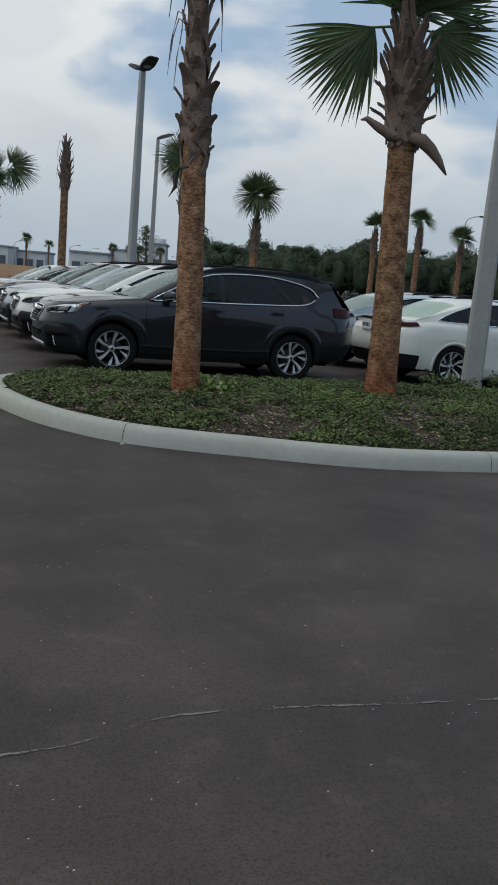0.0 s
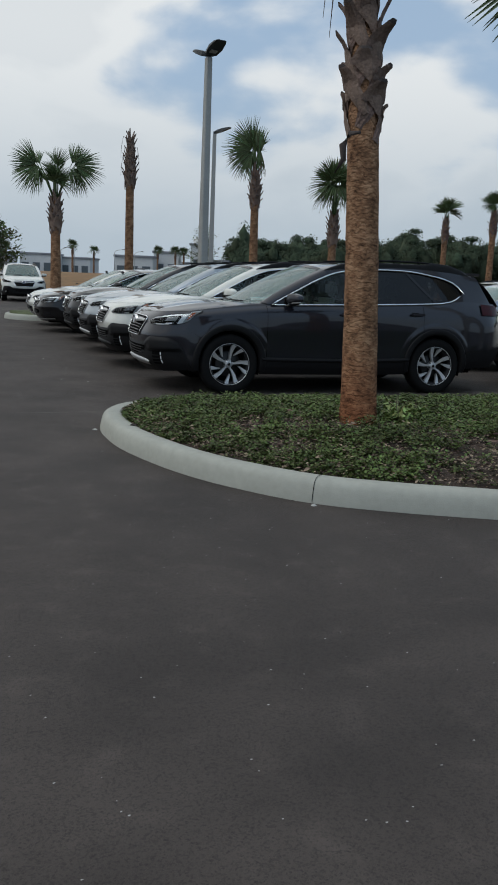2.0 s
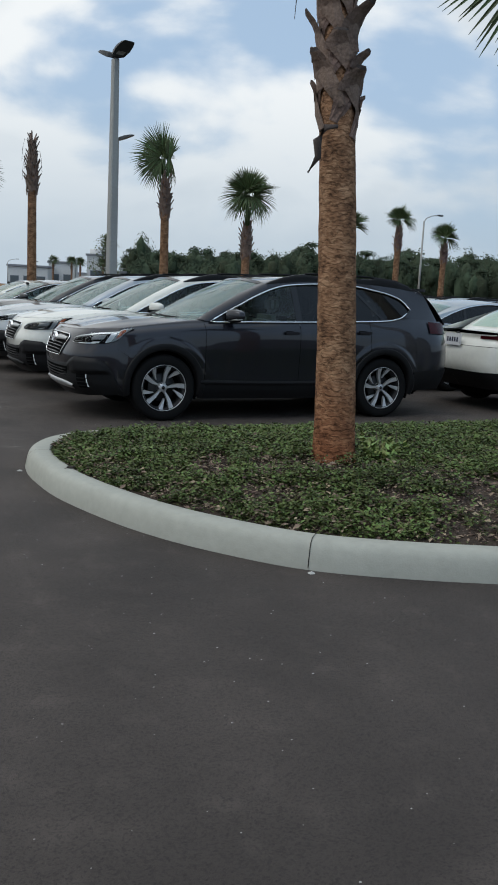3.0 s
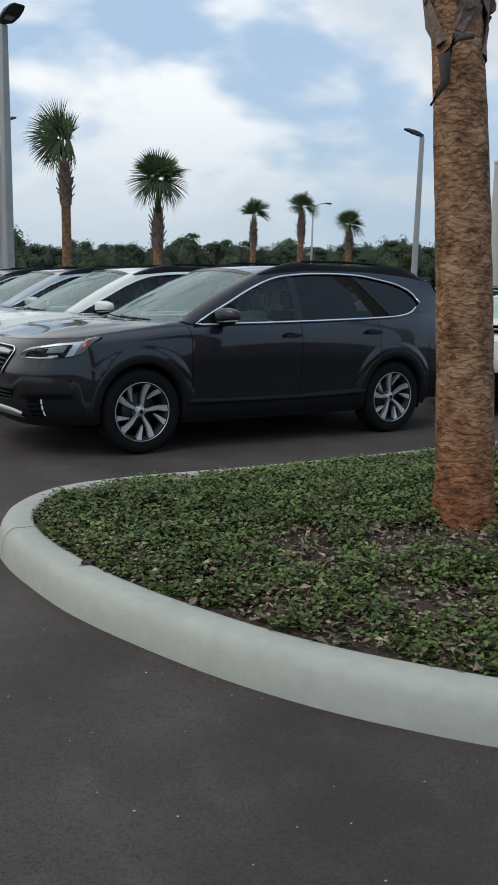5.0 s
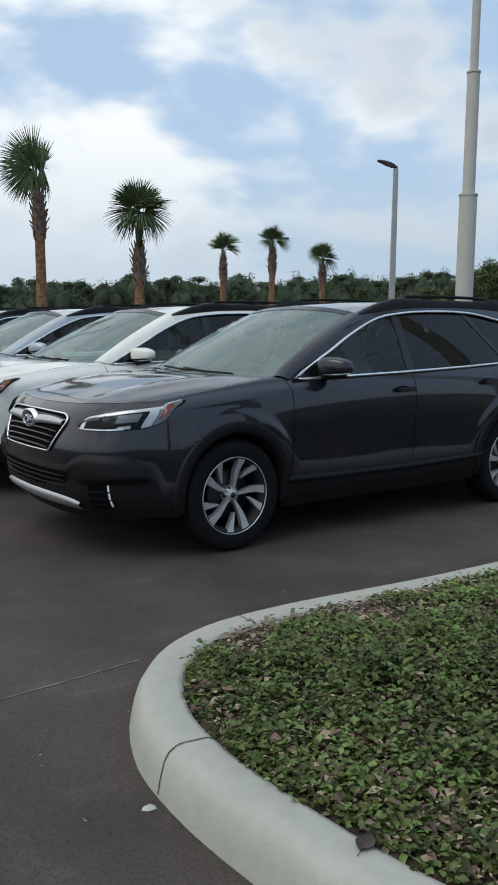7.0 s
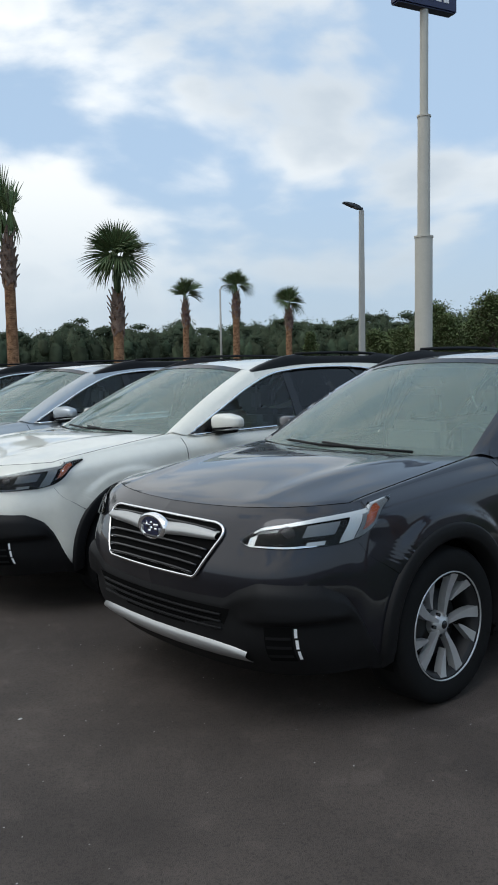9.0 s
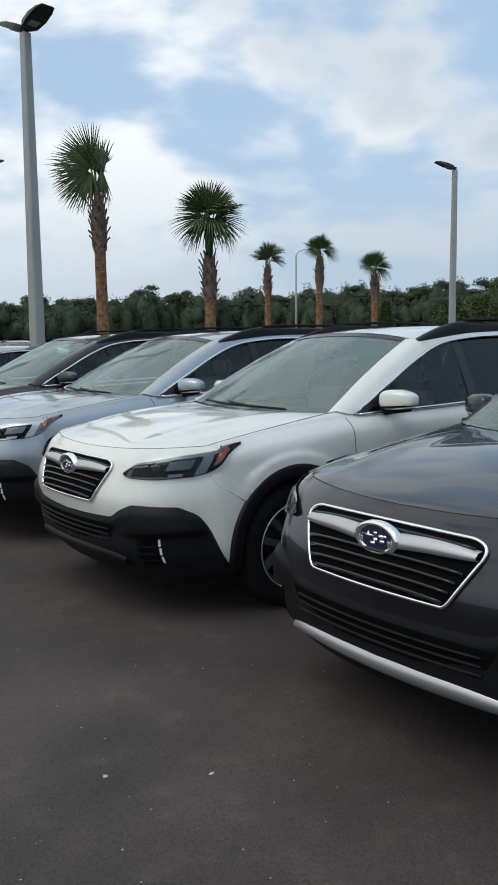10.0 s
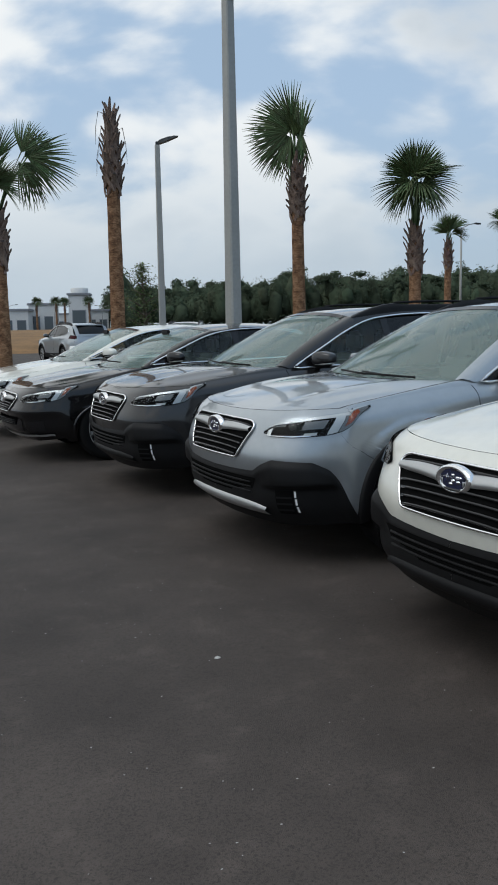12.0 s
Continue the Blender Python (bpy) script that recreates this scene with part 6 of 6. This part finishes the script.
M_TWIG = mat("twig_bark", (0.12, 0.09, 0.07), 0.9, var=0.2)
M_TREE = mat("tree_leaf", (0.11, 0.145, 0.063), 0.8, var=0.3, scale=0.5, isl=0.4, spec=0.1)
leafy("young_tree", "young broadleaf tree beside the lamp post", 8.75, 33.4, 4.3, 0.8, 31, 2600, size=0.1)
leafy("young_tree", "dark broadleaf tree at the edge of the lot", -1.6, 52, 5.2, 2.0, 32, 4200, size=0.28)
for i, (x, y, h, cf) in enumerate(((62, 62, 7.5, True), (75, 64, 8.0, False), (82, 58, 9.5, False), (90, 55, 10, False), (70, 70, 7, True), (97, 60, 9, True), (66, 55, 6.0, True), (84, 48, 8, False), (100, 47, 9, False))):
    leafy("pine_tree" if cf else "broadleaf_tree", "conifer at the woodland edge" if cf else "broadleaf tree at the woodland edge", x, y, h * 0.8, h * (0.2 if cf else 0.25), 40 + i, 9000, conifer=cf, size=0.2, low=0.12 if cf else 0.42)
M_WEED = mat("weed_leaf", (0.19, 0.26, 0.075), 0.7, var=0.3, scale=5, isl=0.3)
for i, (x, y) in enumerate(((0.36, -4.4), (0.44, -4.28), (0.3, -4.54), (0.56, -4.36))):
    leafy("weed", "small light green weed beside the palm trunk", x, y, 0.26, 0.1, 90 + i, 220, size=0.05, m=M_WEED, z0=0.22)
rng = random.Random(77)
belt = [o for o in scene.objects if o.parent is None and o.name.split(".")[0] in ("pine_tree", "broadleaf_tree")]
for i in range(34):
    a, d = radians(rng.uniform(48, 77)), rng.uniform(84, 120)
    copy_thing(rng.choice(belt), pose(math.sin(a) * d - 3, math.cos(a) * d - 4, 0, 0, 0, rng.uniform(0, 360)) @ Matrix.Scale(rng.uniform(0.75, 1.1), 4))
for i in range(15):
    a, d = radians(51.5 + i * 0.95), 92 + 9 * math.sin(i * 2.3)
    copy_thing(belt[(i * 4) % len(belt)], pose(math.sin(a) * d - 3, math.cos(a) * d - 4, 0, 0, 0, i * 71) @ Matrix.Scale(1.0 + 0.2 * math.sin(i * 1.7), 4))
for i, (x, y, h) in enumerate(((4.05, -2.85, 0.24), (4.4, -2.95, 0.2), (5.15, -2.85, 0.27), (5.5, -3.05, 0.25), (5.8, -2.9, 0.2))):
    leafy("low_shrub", "low leafy shrub beside the lamp post in the island", x, y, h, 0.22, 60 + i, 420, size=0.05, z0=0.19)

for x, y, seed in ((-6, 150, 71), (4, 165, 72), (14, 140, 73), (22, 172, 74), (30.5, 148, 75), (-14, 160, 76), (33.4, 146, 77), (36.2, 151, 78), (39.5, 147, 79)):
    build_palm("palm", "sabal palm far across the field", x, y, 0, 4.2, 5.8, 0.2, 0.17, 12, seed, boots=14, R=1.1, tilt=(-15, 80))

# more parked cars beyond
for src, x, y, turn in ((estate_silver, 17.5, 9.5, 178), (estate_graphite, 17.2, 12.2, 181), (saloon_white, 17.4, 6.6, 180), (estate_white, 17.3, 15.0, 180), (saloon_black, 17.5, 3.8, 180), (estate_graphite, 10.2, 33, 60), (saloon_silver, 14.5, 38, 62), (estate_silver, 12.0, 41, 62)):
    o = copy_thing(src, pose(x, y, 0, 0, 0, turn))
    tagged(o, {"estate_car": "parked estate car in a row further back", "saloon_car": "parked saloon car in a row further back"}[o.name.split(".")[0]])

# ---- marks and grit on the asphalt ----
M_GRIT = mat("pale_grit", (0.45, 0.44, 0.41), 0.9)
M_SEAM = mat("pale_seam", (0.165, 0.157, 0.14), 0.9, var=0.5, scale=12)


def seam(pts, w, seed, whole=False):
    rng = random.Random(seed)
    P = cr(np.array(pts, float), np.linspace(0, len(pts) - 1, 420))
    rows, mask = [], np.ones((419, 1), bool)
    for i, (x, y) in enumerate(P):
        wear = noise.noise(Vector((x * 7, y * 7, seed)))
        ww = max(0.0006, w * ((0.8 + 0.4 * wear) if whole else (0.55 + wear)) * rng.uniform(0.4, 1.0))
        j = 0.01 * noise.noise(Vector((x * 23, 1.0, seed))) + rng.uniform(-0.002, 0.002)
        rows.append([(x, y + j - ww, 0.003), (x, y + j + ww, 0.003)])
        mask[min(i, 418), 0] = whole or rng.random() < 0.72 + wear
    me = grid_mesh("seam", np.array(rows), M_SEAM, smooth=False, mask=mask)
    return tagged(part("seam", me), "pale worn joint line in the asphalt", "seam", kind="structure")


seam([(-2.3, -10.34), (-2.06, -10.32), (-1.92, -10.28), (-1.72, -10.22), (-1.33, -10.24), (-0.81, -10.31), (-0.3, -10.36)], 0.009, 81)
seam([(-2.6, -2.16), (-2.0, -2.138), (-1.69, -2.122), (-1.36, -2.1)], 0.0065, 82, True)


def grit():
    rng = random.Random(90)
    V, F = [], []
    spots = [(-1.816, 0.473, 0.011), (-1.508, 0.264, 0.009), (-1.834, 3.05, 0.013), (-1.88, -3.09, 0.018), (-0.91, -5.8, 0.018)]
    spots += [(rng.uniform(-4.2, 1.2), rng.uniform(-11, 6), rng.uniform(0.0012, 0.0034)) for _ in range(1500)]
    for x, y, r in spots:
        b = len(V)
        k = 6
        for i in range(k):
            a = 6.283 * i / k
            q = r * rng.uniform(0.6, 1.2)
            V.append((x + math.cos(a) * q * 1.4, y + math.sin(a) * q, 0.001))
        V.append((x, y, r * 0.7))
        F += [(b + i, b + (i + 1) % k, b + k) for i in range(k)]
    return raw_mesh("grit", V, F, M_GRIT)


tagged(part("grit", grit()), "scattered pale grit on the asphalt", "grit", kind="stuff")


def dead_leaf(x, y, z, turn, size):
    g, f = np.meshgrid(np.linspace(-1, 1, 7), np.linspace(0, 1, 9), indexing="ij")
    w = 0.32 * np.sin(np.pi * np.clip(f, 0.02, 0.98)) ** 0.8
    P = np.stack([f * size, g * w * size, size * (0.12 * np.abs(g) ** 1.5 + 0.16 * (f - 0.5) ** 2 + 0.02 * np.sin(9 * f + 4 * g))], -1)
    leaf = thing("dead_leaf", "curled dark brown dead leaf lying on the kerb", "dead leaf", at=(x, y, z), turn=turn)
    part("blade", grid_mesh("blade", P, M_BOOTTIP), leaf)
    part("stalk", tube("stalk", [(-0.25 * size, 0, 0.03 * size), (0, 0, 0.02 * size)], 0.012 * size, M_BOOTTIP, 5), leaf)


dead_leaf(-1.69, -3.77, 0.152, 25, 0.075)
